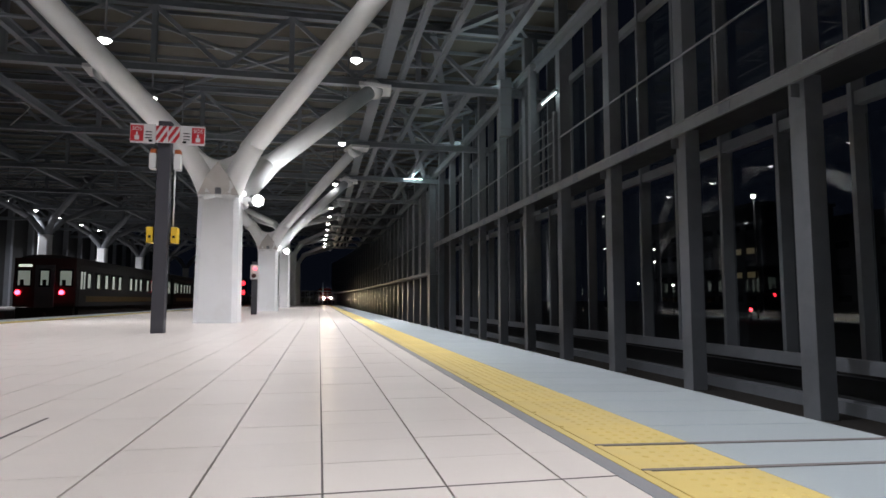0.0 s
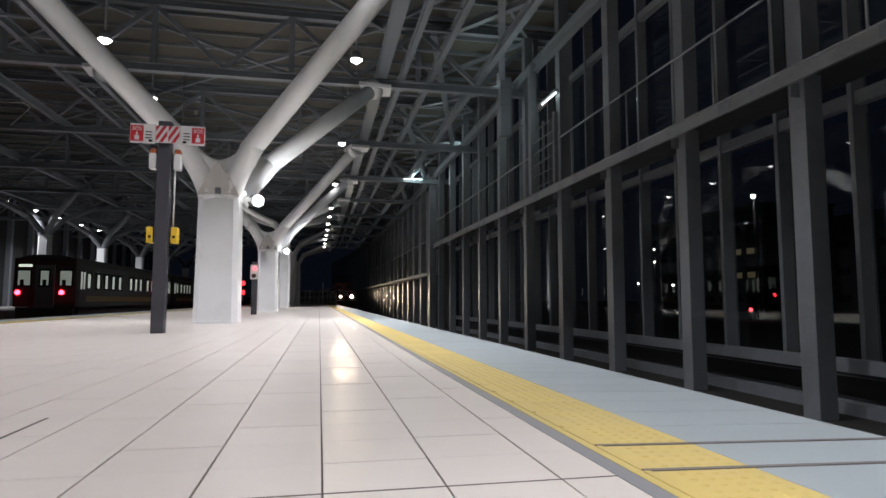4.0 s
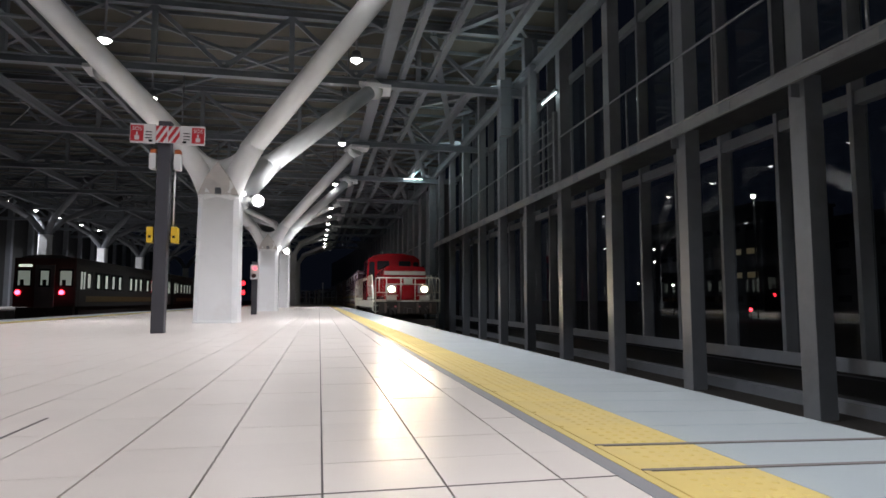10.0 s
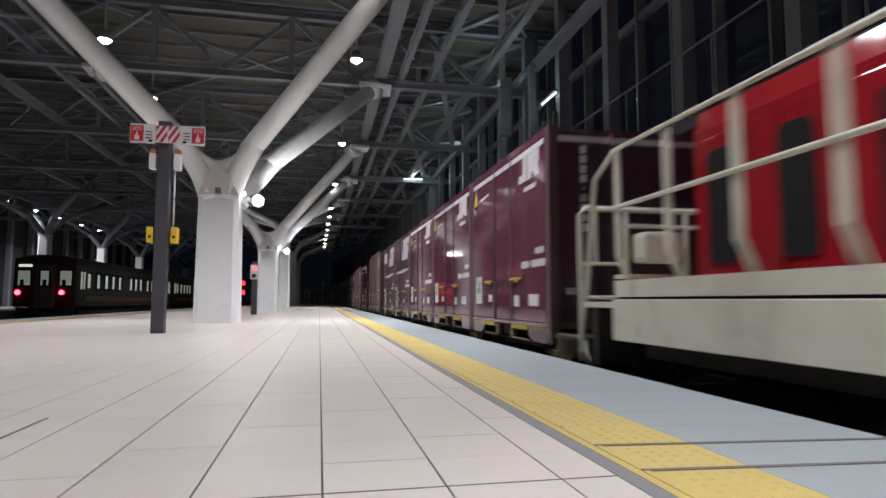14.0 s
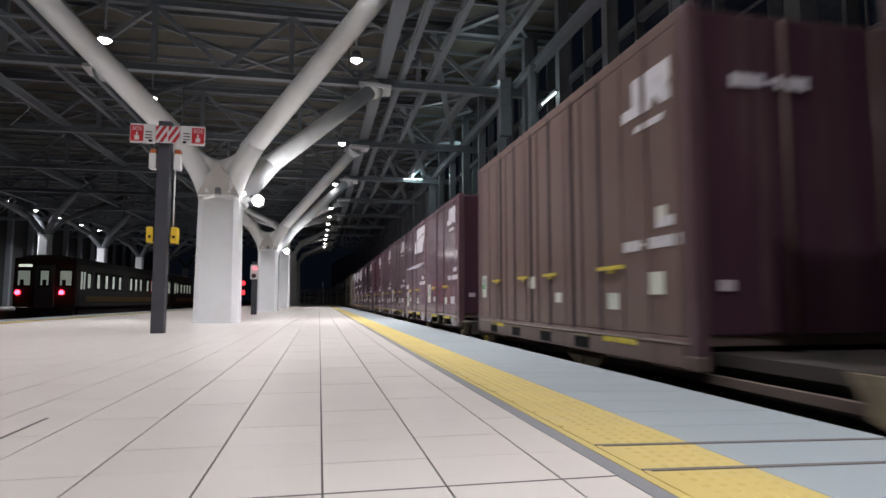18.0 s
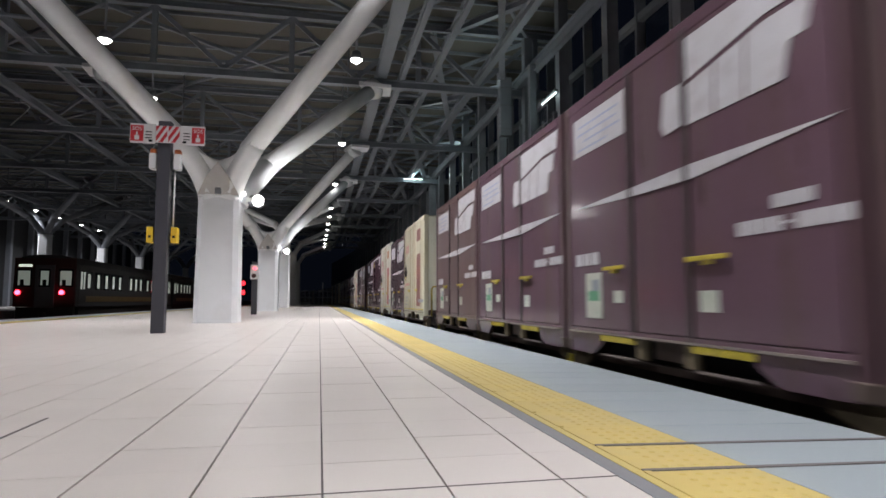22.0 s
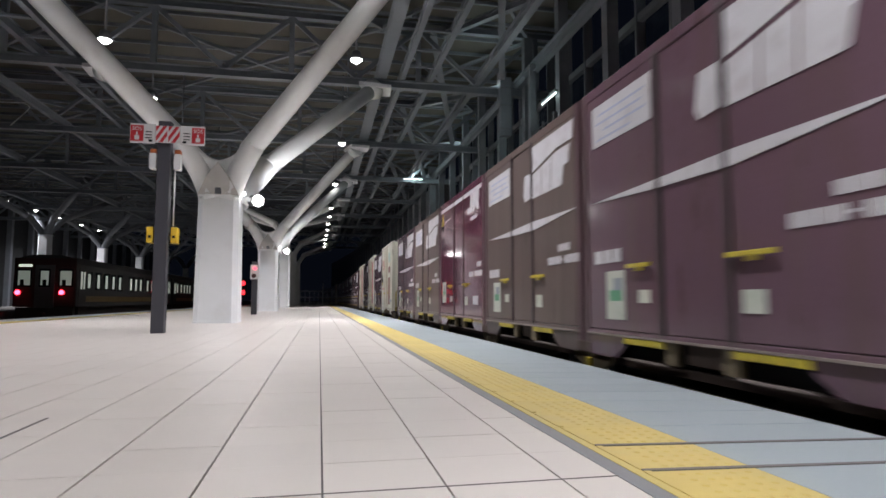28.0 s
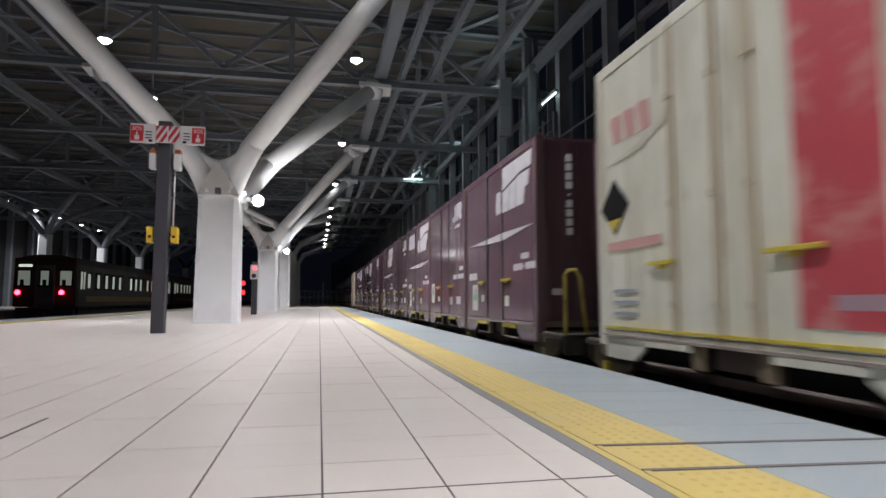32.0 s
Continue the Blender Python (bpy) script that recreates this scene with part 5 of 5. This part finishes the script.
    bar(bm, (x, y, z0), (x, y + 0.0, z0 + 0.05), 0.05, 0.03, up=(1, 0, 0))
    bar(bm, (x + 0.13, y + 0.02, z0), (x, y, z0 + 0.30), 0.07, 0.025, up=(1, 0, 0))
    bar(bm, (x, y, z0 + 0.29), (x, y, z1), 0.07, 0.025, up=(1, 0, 0))


def build_loco():
    t = thing("locomotive", "red diesel freight locomotive with pale grey frame and railings", "locomotive")
    H = 0.28      # headlights stand this far behind the leading end
    W = 1.44
    deck = 1.34
    # frame
    part("underframe", bm_box(-1.2, 1.2, 0.6, 14.9, 0.86, 1.30), M_BLACK, t)
    part("walkway_deck", bm_box(-W + 0.03, W - 0.03, 0.35, 15.0, 1.30, deck - 0.005), M_LOCOWHITE, t)
    for s in (-1, 1):
        part("side_skirt", bm_box(min(s * W, s * (W - 0.04)), max(s * W, s * (W - 0.04)), 2.15, 15.0, 1.0, deck, bevel=0.008), M_LOCOWHITE, t, "pale grey side skirt")
        for y0, y1, name in ((2.35, 5.05, "front"), (8.92, 14.95, "rear")):
            part("gap_shade_strip", bm_box(min(s * (W - 0.03), s * (W - 0.05)), max(s * (W - 0.03), s * (W - 0.05)), y0, y1, deck + 0.002, deck + 0.03), M_BLACKPAINT_SHADE, t)
            part("kick_plate", bm_box(min(s * W, s * (W - 0.02)), max(s * W, s * (W - 0.02)), y0, y1, deck + 0.02, deck + 0.155), M_LOCOWHITE, t)
            n = 5 if name == "front" else 9
            top = 2.54 if name == "front" else 2.60
            for k in range(n):
                y = y0 + 0.05 + (y1 - y0 - 0.1) * (k / (n - 1)) ** (1.0)
                bm = bmesh.new()
                bar(bm, (s * (W - 0.12), y, deck + 0.13), (s * (W - 0.02), y, deck + 0.36), 0.025, 0.075, up=(0, 1, 0))
                bar(bm, (s * (W - 0.02), y, deck + 0.35), (s * (W - 0.02), y, top), 0.025, 0.075, up=(0, 1, 0))
                part("railing_post", bm, M_LOCOWHITE, t)
            for z in (top, top - 0.49):
                bm = bmesh.new()
                tube(bm, [(s * (W - 0.01), y0, z), (s * (W - 0.01), y1, z)], 0.02, 8)
                part("railing_bar", bm, M_LOCOWHITE, t)
        # stair rails at the leading corner
        for zt, zb in ((2.54, 1.68), (2.05, 1.12)):
            bm = bmesh.new()
            tube(bm, [(s * (W - 0.01), 2.38, zt), (s * (W - 0.01), 1.45, zb), (s * (W - 0.01), 1.45, 0.95)], 0.024, 8)
            part("stair_rail", bm, M_LOCOWHITE, t)
        for k in range(3):
            part("step", bm_box(min(s * W, s * (W - 0.35)), max(s * W, s * (W - 0.35)), 0.75 + k * 0.28, 1.3 + k * 0.28, 0.55 + k * 0.27, 0.58 + k * 0.27), M_LOCOWHITE, t)
        part("step_side", bm_box(min(s * W, s * (W - 0.03)), max(s * W, s * (W - 0.03)), 1.5, 2.14, 0.86, 1.33), M_LOCOWHITE, t)
        # rear corner rails
        bm = bmesh.new()
        tube(bm, [(s * (W - 0.01), 14.9, 2.60), (s * (W - 0.01), 15.3, 2.42), (s * (W - 0.01), 15.5, 1.5), (s * (W - 0.01), 15.6, 1.0), (s * (W - 0.01), 15.5, 0.75)], 0.024, 8)
        part("stair_rail", bm, M_LOCOWHITE, t)
    # end platforms: one at each end
    for y, d in ((0.30, -1), (15.62, 1)):
        part("end_beam", bm_box(-1.3, 1.3, y - 0.06, y + 0.06, 0.72, 1.28, bevel=0.015), M_BLACK, t)
        part("end_platform", bm_box(-W, W, min(y, y - d * 0.8), max(y, y - d * 0.8), 1.27, 1.32), M_LOCOWHITE, t)
        top = 2.33 if d < 0 else 2.21
        bm = bmesh.new()
        tube(bm, [(-W, y, 0.77), (-W, y, top - 0.06), (-W + 0.06, y, top), (W - 0.06, y, top), (W, y, top - 0.06), (W, y, 0.77)], 0.028, 8)
        part("end_railing", bm, M_LOCOWHITE, t)
        for z in (1.36, 1.68):
            for s in (-1, 1):
                bm = bmesh.new()
                tube(bm, [(s * W, y, z), (s * (W - 0.48), y, z)], 0.018, 8)
                part("end_railing_bar", bm, M_LOCOWHITE, t)
        bm = bmesh.new()
        tube(bm, [(-W + 0.45, y, 2.05), (W - 0.45, y, 2.05)], 0.02, 8)
        part("end_railing_bar", bm, M_LOCOWHITE, t)
        for x in (-1.28, -0.96, -0.32, 0.32, 0.96, 1.28):
            bm = bmesh.new()
            tube(bm, [(x, y, top), (x, y, 1.32 if abs(x) < 1.1 else 1.68)], 0.022, 8)
            part("end_railing_post", bm, M_LOCOWHITE, t)
        bm = bmesh.new()
        box(bm, -0.16, 0.16, min(y + d * 0.07, y + d * 0.3), max(y + d * 0.07, y + d * 0.3), 0.74, 1.0, bevel=0.04)
        box(bm, -0.2, -0.06, min(y + d * 0.24, y + d * 0.42), max(y + d * 0.24, y + d * 0.42), 0.72, 1.02, bevel=0.03)
        part("coupler", bm, M_BLACK, t)
        bm = bmesh.new()
        prism(bm, [(-1.2, 0.22), (1.2, 0.22), (1.25, 0.46), (0.5, 0.52), (-0.5, 0.52), (-1.25, 0.46)], "y", min(y, y + d * 0.05), max(y, y + d * 0.05))
        part("rail_guard", bm, M_BLACK, t)
        for x in (-1.0, -0.42, 0.42, 1.0):
            part("beam_bracket", bm_box(x - 0.05, x + 0.05, min(y + d * 0.061, y + d * 0.12), max(y + d * 0.061, y + d * 0.12), 0.78, 1.22, bevel=0.01), M_RUST_GAPSHADE, t)
        for x in (-0.9, -0.56, 0.52, 0.86):
            bm = bmesh.new()
            tube(bm, [(x, y + d * 0.07, 1.06), (x, y + d * 0.2, 1.02), (x + 0.02, y + d * 0.24, 0.9), (x + 0.06, y + d * 0.2, 0.7), (x + 0.12, y + d * 0.1, 0.62)], 0.026, 8)
            part("air_hose", bm, M_BLACK, t)
            bm = bmesh.new()
            tube(bm, [(x, y + d * 0.062, 1.06), (x, y + d * 0.11, 1.06)], 0.045, 8)
            part("hose_cock", bm, M_BANDRED if x in (-0.56, 0.52) else M_RUST_GAPSHADE, t)
        for x in (-0.74, 0.74):
            if d < 0:
                # hollow lamp house: four walls round the tube
                bm = bmesh.new()
                for x0, x1, z0, z1 in ((x - 0.22, x - 0.16, 1.66, 2.0), (x + 0.16, x + 0.22, 1.66, 2.0), (x - 0.16, x + 0.16, 1.66, 1.69), (x - 0.16, x + 0.16, 1.97, 2.0)):
                    box(bm, x0, x1, y + 0.035, y + 0.47, z0, z1)
                box(bm, x - 0.22, x + 0.22, y + 0.47, y + 0.50, 1.66, 2.0)
                b = part("light_box", bm, M_STEEL, t)
            else:
                b = part("light_box", bm_box(x - 0.2, x + 0.2, y - 0.30, y - 0.04, 1.68, 1.97, bevel=0.05), M_LOCOWHITE, t)
            part("light_bracket", bm_box(x - 0.3, x + 0.3, y - 0.1, y + 0.1, 1.54, 1.58), M_LOCOWHITE, t)
            part("equipment_box", bm_box(x - 0.22, x + 0.22, y - 0.12, y + 0.02, 1.33, 1.52, bevel=0.02), M_LOCOWHITE, t)
            bm = bmesh.new()
            tube(bm, [(x, y - 0.1, 0.98), (x + 0.05, y - 0.22, 0.9), (x + 0.1, y - 0.12, 0.72)], 0.03, 8)
            part("brake_hose", bm, M_BLACK, t)
            bm = bmesh.new()
            if d < 0:
                # a bright burner deep in a dark tube, added to narrow the beam, and the lit lens ring round its mouth
                def ring_at(r, yy):
                    return [bm.verts.new((x + r * math.cos(a * math.pi / 10), yy, 1.83 + r * 0.9 * math.sin(a * math.pi / 10))) for a in range(20)]
                bm.faces.new(ring_at(0.055, y + 0.45))
                part("burner", bm, M_HEAD, b, "bright headlight burner")
                bm = bmesh.new()
                ra, rb = ring_at(0.062, y + 0.03), ring_at(0.138, y + 0.03)
                for a in range(20):
                    bm.faces.new((ra[a], ra[(a + 1) % 20], rb[(a + 1) % 20], rb[a]))
                part("headlight_lens", bm, M_HEADRING, b, "lit headlight lens")
                bm = bmesh.new()
                ra, rb = ring_at(0.06, y + 0.028), ring_at(0.06, y + 0.452)
                for a in range(20):
                    bm.faces.new((ra[a], ra[(a + 1) % 20], rb[(a + 1) % 20], rb[a]))
                part("beam_limit_tube", bm, M_BLACKPAINT_SHADE, b)
                bm = bmesh.new()
                rings = [ring_at(r, yy) for r, yy in ((0.14, y + 0.034), (0.14, y - 0.03), (0.155, y - 0.03), (0.155, y + 0.034))]
                for ra, rb in zip(rings, rings[1:]):
                    for a in range(20):
                        bm.faces.new((ra[a], ra[(a + 1) % 20], rb[(a + 1) % 20], rb[a]))
                # face plate round the lens
                inner = ring_at(0.155, y + 0.03)
                outer = []
                for a in range(20):
                    cx, cz = math.cos(a * math.pi / 10), math.sin(a * math.pi / 10)
                    k = 1.0 / max(abs(cx) / 0.22, abs(cz) / 0.17)
                    outer.append(bm.verts.new((x + cx * k, y + 0.03, 1.83 + cz * k)))
                for a in range(20):
                    bm.faces.new((inner[a], inner[(a + 1) % 20], outer[(a + 1) % 20], outer[a]))
                part("headlight_rim", bm, M_LOCOWHITE, b)
            else:
                tube(bm, [(x, y - 0.038, 1.83), (x, y + 0.012, 1.83)], 0.11, 16)
                part("tail_lens", bm, M_DARKGLASS, b)
    # hoods
    for y0, y1, name in ((1.2, 5.55, "front_hood"), (8.4, 14.5, "rear_hood")):
        top = 2.90 if name == "front_hood" else 2.86
        bm = bmesh.new()
        prism(bm, [(-0.96, deck), (0.96, deck), (0.96, top - 0.22), (0.90, top - 0.04), (0.8, top), (-0.8, top), (-0.90, top - 0.04), (-0.96, top - 0.22)], "y", y0, y1)
        hood = part(name, bm, M_RED, t)
        for s in (-1, 1):
            n = 4 if name == "front_hood" else 7
            for k in range(n):
                a = y0 + 0.12 + (y1 - y0 - 0.2) * k / n
                b = y0 + 0.08 + (y1 - y0 - 0.2) * (k + 1) / n
                part("hood_door", bm_box(s * 0.972 - 0.014, s * 0.972 + 0.014, a, b, deck + 0.15, top - 0.30, bevel=0.006), M_RED, hood)
        bm = bmesh.new()
        for s in (-1, 1):
            tube(bm, [(s * 0.86, y0 + 0.05, top + 0.02), (s * 0.86, y1, top + 0.02)], 0.022, 6)
        part("roof_rail", bm, M_BLACKPAINT_SHADE, hood)
    part("front_band", bm_box(-0.965, 0.965, 1.185, 1.197, 2.50, 2.67), M_LOCOWHITE, t, "pale band across the hood front")
    part("number_plate", bm_box(-0.2, 0.2, 0.26, 0.285, 2.06, 2.30, bevel=0.01), M_LOCOWHITE, t)
    part("front_door", bm_box(-0.35, 0.35, 1.18, 1.196, 1.4, 2.4, bevel=0.006), M_RED, t)
    for s in (-1, 1):
        g = part("radiator_grille", bm_box(s * 0.985 - 0.006, s * 0.985 + 0.006, 8.5, 9.1, 1.5, 2.62), M_BLACKPAINT_SHADE, t)
        for k in range(15):
            part("louvre_slat", bm_box(s * 1.0 - 0.014, s * 1.0 + 0.014, 8.51, 9.09, 1.53 + k * 0.072, 1.565 + k * 0.072), M_BANDMAROON, g)
        for y in (12.55, 13.28, 14.0):
            bm = bmesh.new()
            prism(bm, rounded(y, y + 0.30, 1.60, 2.45, 0.07), "x", s * 0.992 - 0.006, s * 0.992 + 0.006)
            part("air_opening_shade", bm, M_BLACKPAINT_SHADE, t)
        for y in (10.9, 11.5):
            for k in range(6):
                part("louvre_slat", bm_box(s * 0.99 - 0.012, s * 0.99 + 0.012, y, y + 0.4, 2.1 + k * 0.07, 2.135 + k * 0.07), M_BLACKPAINT_SHADE, t)
    for x in (-0.7, -0.5, 0.5, 0.7):
        bm = bmesh.new()
        tube(bm, [(x, 9.0, 2.98), (x, 13.6, 2.98)], 0.035, 8)
        part("roof_pipe", bm, M_STEEL, t)
        for y in (9.4, 11.3, 13.2):
            part("pipe_stay", bm_box(x - 0.02, x + 0.02, y - 0.02, y + 0.02, 2.85, 2.98), M_STEEL, t)
    # cab
    bm = bmesh.new()
    prism(bm, [(-W, deck + 0.01), (W, deck + 0.01), (W, 2.45), (1.36, 3.52), (1.05, 3.72), (0.4, 3.82), (-0.4, 3.82), (-1.05, 3.72), (-1.36, 3.52), (-W, 2.45)], "y", 5.55, 8.4)
    cab = part("cab", bm, M_RED, t)
    for s in (-1, 1):
        for y0, y1 in ((5.64, 6.32), (6.44, 8.1)):
            part("cab_band", bm_box(min(s * W, s * (W + 0.006)), max(s * W, s * (W + 0.006)), y0, y1, 2.40, 2.55), M_LOCOWHITE, cab, "pale band on the cab side")
        for y0, y1 in ((5.62, 6.26), (6.44, 6.86), (6.91, 7.31), (7.36, 7.78)):
            bm = bmesh.new()
            lean = lambda z: s * (W - (z - 2.45) / 1.07 * 0.08)
            p = [(lean(z), y, z) for y, z in rounded(y0, y1, 2.66, 3.40, 0.09)]
            va = [bm.verts.new((x + s * 0.012, y, z)) for x, y, z in p]
            vb = [bm.verts.new((x - s * 0.03, y, z)) for x, y, z in p]
            bm.faces.new(va)
            bm.faces.new(vb[::-1])
            for i in range(len(p)):
                j = (i + 1) % len(p)
                bm.faces.new((va[i], va[j], vb[j], vb[i]))
            part("side_window", bm, M_DARKGLASS, cab)
        part("step_recess_shade", bm_box(s * 1.2 - 0.235, s * 1.2 + 0.235, 4.98, 5.30, 1.345, 1.56), M_BLACKPAINT_SHADE, t)
        part("hand_rail_link", bm_box(s * (W - 0.01) - 0.018, s * (W - 0.01) + 0.018, 4.95, 5.55, 2.42, 2.455), M_LOCOWHITE, t)
        for y in (5.54, 8.405):
            for xa, xb, za, zb, r in ((1.02, 1.32, 2.35, 3.38, 0.1), (0.25, 0.9, 2.95, 3.42, 0.08)):
                bm = bmesh.new()
                prism(bm, rounded(min(s * xa, s * xb), max(s * xa, s * xb), za, zb, r), "y", y - 0.02, y + 0.005)
                part("end_window", bm, M_DARKGLASS, cab)
    for x, y in ((-0.6, 6.0), (-0.2, 5.9), (0.25, 6.0), (0.6, 6.3)):
        bm = bmesh.new()
        tube(bm, [(x, y, 3.78), (x, y, 3.98)], 0.07, 10, 0.05)
        part("roof_horn", bm, M_STEEL, cab)
    # running gear
    for y in (3.6, 12.2):
        b = part("bogie_frame", bm_box(-1.0, 1.0, y - 1.9, y + 1.9, 0.42, 0.80, bevel=0.06), M_BLACK, t)
        for a in (-1.1, 1.1):
            wheelset(t, y + a, 0.45, 1.0)
            for s in (-1, 1):
                bm = bmesh.new()
                tube(bm, [(s * 1.05, y + a * 0.5, 0.45), (s * 1.05, y + a * 0.5, 0.8)], 0.1, 10)
                part("spring", bm, M_BLACK, b)
    part("fuel_tank", bm_box(-1.15, 1.15, 6.2, 9.4, 0.35, 0.86, bevel=0.08), M_BLACK, t)
    return t


# The way that the train has run at a time, counted from 14 s, and the place of a point of the train then.
LEAD = 6.62            # where the first container's leading end stands at 14 s
WAGON = 20.4


RUN = ((10.5, -32.1), (11.0, -27.45), (11.5, -22.85), (12.0, -18.24), (12.4, -14.5), (13.0, -9.05), (14.0, -0.05), (14.5, 4.62), (17.0, 26.88), (18.0, 36.03), (19.0, 45.2), (20.0, 54.2), (21.0, 63.4), (22.0, 72.35),
       (23.0, 81.4), (24.0, 90.35), (25.0, 99.3), (28.0, 126.75), (29.0, 135.62), (30.0, 144.58), (31.0, 153.58), (32.0, 162.5))
SLACK = (0.0, 0.0, 0.0, -0.48, -0.5, -0.22)      # how far a wagon runs off the even spacing


def run(t):
    """Metres run since 14 s."""
    if t <= RUN[0][0]:
        return RUN[0][1] + 9.27 * (t - RUN[0][0])
    for (a, u), (b, v) in zip(RUN, RUN[1:]):
        if t <= b:
            return u + (v - u) * (t - a) / (b - a)
    return RUN[-1][1]


def ride(thing_, offset):
    rows = []
    for t in (0.0, 1.5, 3.0, 4.5, 6.0, 7.5, 9.0) + tuple(a for a, _ in RUN):
        y = offset - run(t)
        slope = (track_bend(y + 1.0) - track_bend(y - 1.0)) / 2.0
        rows.append((t, pose(TRACK_X + track_bend(y), y, RAIL_Z, 0, 0, -math.degrees(math.atan(slope)))))
    walk(thing_, rows)


moving = [(build_loco(), LEAD - 16.94)]
templates = {}
wagons = {}
for n, load in enumerate(TRAIN):
    sort = (n >= 4, n == 7)         # yellow handrail at the rear, grey one at the front
    if sort in wagons:
        wag = copy_thing(wagons[sort], pose(0, 0, 0))
    else:
        wag = wagons[sort] = build_wagon(*sort)
    start = LEAD + n * WAGON + SLACK[min(n, 5)]
    moving.append((wag, start - 0.1))
    spots = (0.0, 7.62, 12.9) if len(load) == 3 else [k * 3.752 for k in range(5)]
    for spot, kind in zip(spots, load):
        if kind in templates:
            c = copy_thing(templates[kind], pose(0, 0, 0))
        else:
            c = templates[kind] = build_container(STYLES[kind])
        moving.append((c, start + spot))


def motions():
    """Every vehicle and container of the train runs along the track."""
    for o, offset in moving:
        ride(o, offset)


# ---- paving pieces ----
def pave():
    gap = 0.007
    tile = mesh_of("tile", bm_box(gap / 2, TILE_W - gap / 2, 0.0012, TILE_D - 0.0012, -0.02, 0.0, bevel=0.0), M_TILE)
    cols = range(math.ceil((TILE_L - TILE_X0) / TILE_W), math.floor((BAND_X - TILE_X0) / TILE_W) + 1)
    verts, faces = [], []
    rows = range(math.ceil((PLAT_START + 0.1 - TILE_Y0) / TILE_D), math.floor((PLAT_END - TILE_Y0) / TILE_D))
    for i in cols:
        x0 = TILE_X0 + i * TILE_W
        x1 = min(x0 + TILE_W, BAND_X - 0.002)
        for j in rows:
            y0 = TILE_Y0 + j * TILE_D
            near = -5 <= i <= 1 and -1 <= j <= 40
            if near and x1 - x0 > TILE_W - 0.01:
                o = piece("tile", tile, platform, pose(x0, y0, 0.0003 * ((i * 7 + j * 5) % 3)))
            else:
                k = len(verts)
                g = gap / 2
                z = 0.0003 * ((i * 7 + j * 5) % 3)
                for zz in (-0.02, z):
                    verts += [(x0 + g, y0 + 0.0012, zz), (x1 - g, y0 + 0.0012, zz), (x1 - g, y0 + TILE_D - 0.0012, zz), (x0 + g, y0 + TILE_D - 0.0012, zz)]
                faces += [(k + 4, k + 5, k + 6, k + 7)] + [(k + a, k + (a + 1) % 4, k + 4 + (a + 1) % 4, k + 4 + a) for a in range(4)]
    me = bpy.data.meshes.new("tiles_further_off")
    me.from_pydata(verts, [], faces)
    me.materials.append(M_TILE)
    o = new("tiles", me)
    o.parent = platform
    tagged(o, "pale pinkish stone tiles further along the platform", kind="stuff")
    # grey band, tactile blocks and edge blocks
    pitch = 0.333
    rot = -math.degrees(math.atan(-SLOPE))
    w = YEL_X - BAND_X
    part("far_tactile_strip", bm_box(TILE_L - 0.40, TILE_L - 0.05, PLAT_START + 0.1, PLAT_END, -0.018, 0.002), M_YELLOW, platform, "yellow tactile strip along the other edge")
    part("far_edge_strip", bm_box(PLAT_L, TILE_L - 0.404, PLAT_START + 0.1, PLAT_END, -0.018, 0.0), M_EDGE, platform, "grey edge paving along the other track")
    part("grey_band", bm_box(BAND_X, YEL_X - 0.003, PLAT_START + 0.1, PLAT_END, -0.015, -0.001), M_GREYBAND, platform, "dark grey joint band")
    bw = EDGE_X - YEL_X
    bm = bmesh.new()
    box(bm, 0.002, bw - 0.002, 0.0012, pitch - 0.0012, -0.03, 0.0)
    for k in range(5):
        for m in range(5):
            cx, cy = 0.145 + k * 0.058, 0.05 + m * 0.0583
            turn = [(math.cos(a * math.pi / 3), math.sin(a * math.pi / 3)) for a in range(6)]
            top = [bm.verts.new((cx + 0.007 * a, cy + 0.007 * b, 0.0042)) for a, b in turn]
            low = [bm.verts.new((cx + 0.015 * a, cy + 0.015 * b, 0.0002)) for a, b in turn]
            bm.faces.new(top)
            for a in range(6):
                bm.faces.new((low[a], low[(a + 1) % 6], top[(a + 1) % 6], top[a]))
    box(bm, 0.035, 0.06, 0.01, pitch - 0.01, 0.0002, 0.0035)
    tact = mesh_of("tactile_block", bm, M_YELLOW)
    edge = mesh_of("edge_block", bm_box(0.003, PLAT_R - EDGE_X, 0.002, pitch - 0.002, -0.12, 0.0, bevel=0.004), M_EDGE)
    for yj in (1.785, 2.118):
        bm = bmesh.new()
        prism(bm, [(YEL_X + 0.04, edge_z(YEL_X + 0.04) - 0.005), (PLAT_R, edge_z(PLAT_R) - 0.005), (PLAT_R, edge_z(PLAT_R) + 0.0045), (YEL_X + 0.04, edge_z(YEL_X + 0.04) + 0.0045)], "y", yj - 0.010, yj + 0.010)
        part("expansion_joint", bm, M_JOINT, platform, "dark expansion joint across the edge")
    part("cross_joint", bm_box(-1.03, BAND_X - 0.002, 1.7375, 1.7465, 0.0006, 0.0015), M_JOINT, platform, "dark open joint across the paving")
    part("floor_strip", bm_box(-1.198, -1.183, 2.65, 3.08, 0.0008, 0.0022), M_JOINT, platform, "short dark joint strip in the paving")
    y, k = 1.785 - 26 * pitch, 0
    while y < PLAT_END - 0.4:
        piece("tactile_block", tact, platform, pose(YEL_X, y, edge_z(YEL_X), 0, -math.degrees(math.atan(SLOPE)), 0))
        piece("edge_block", edge, platform, pose(EDGE_X, y, edge_z(EDGE_X), 0, -math.degrees(math.atan(SLOPE)), 0))
        y += pitch


pave()
motions()
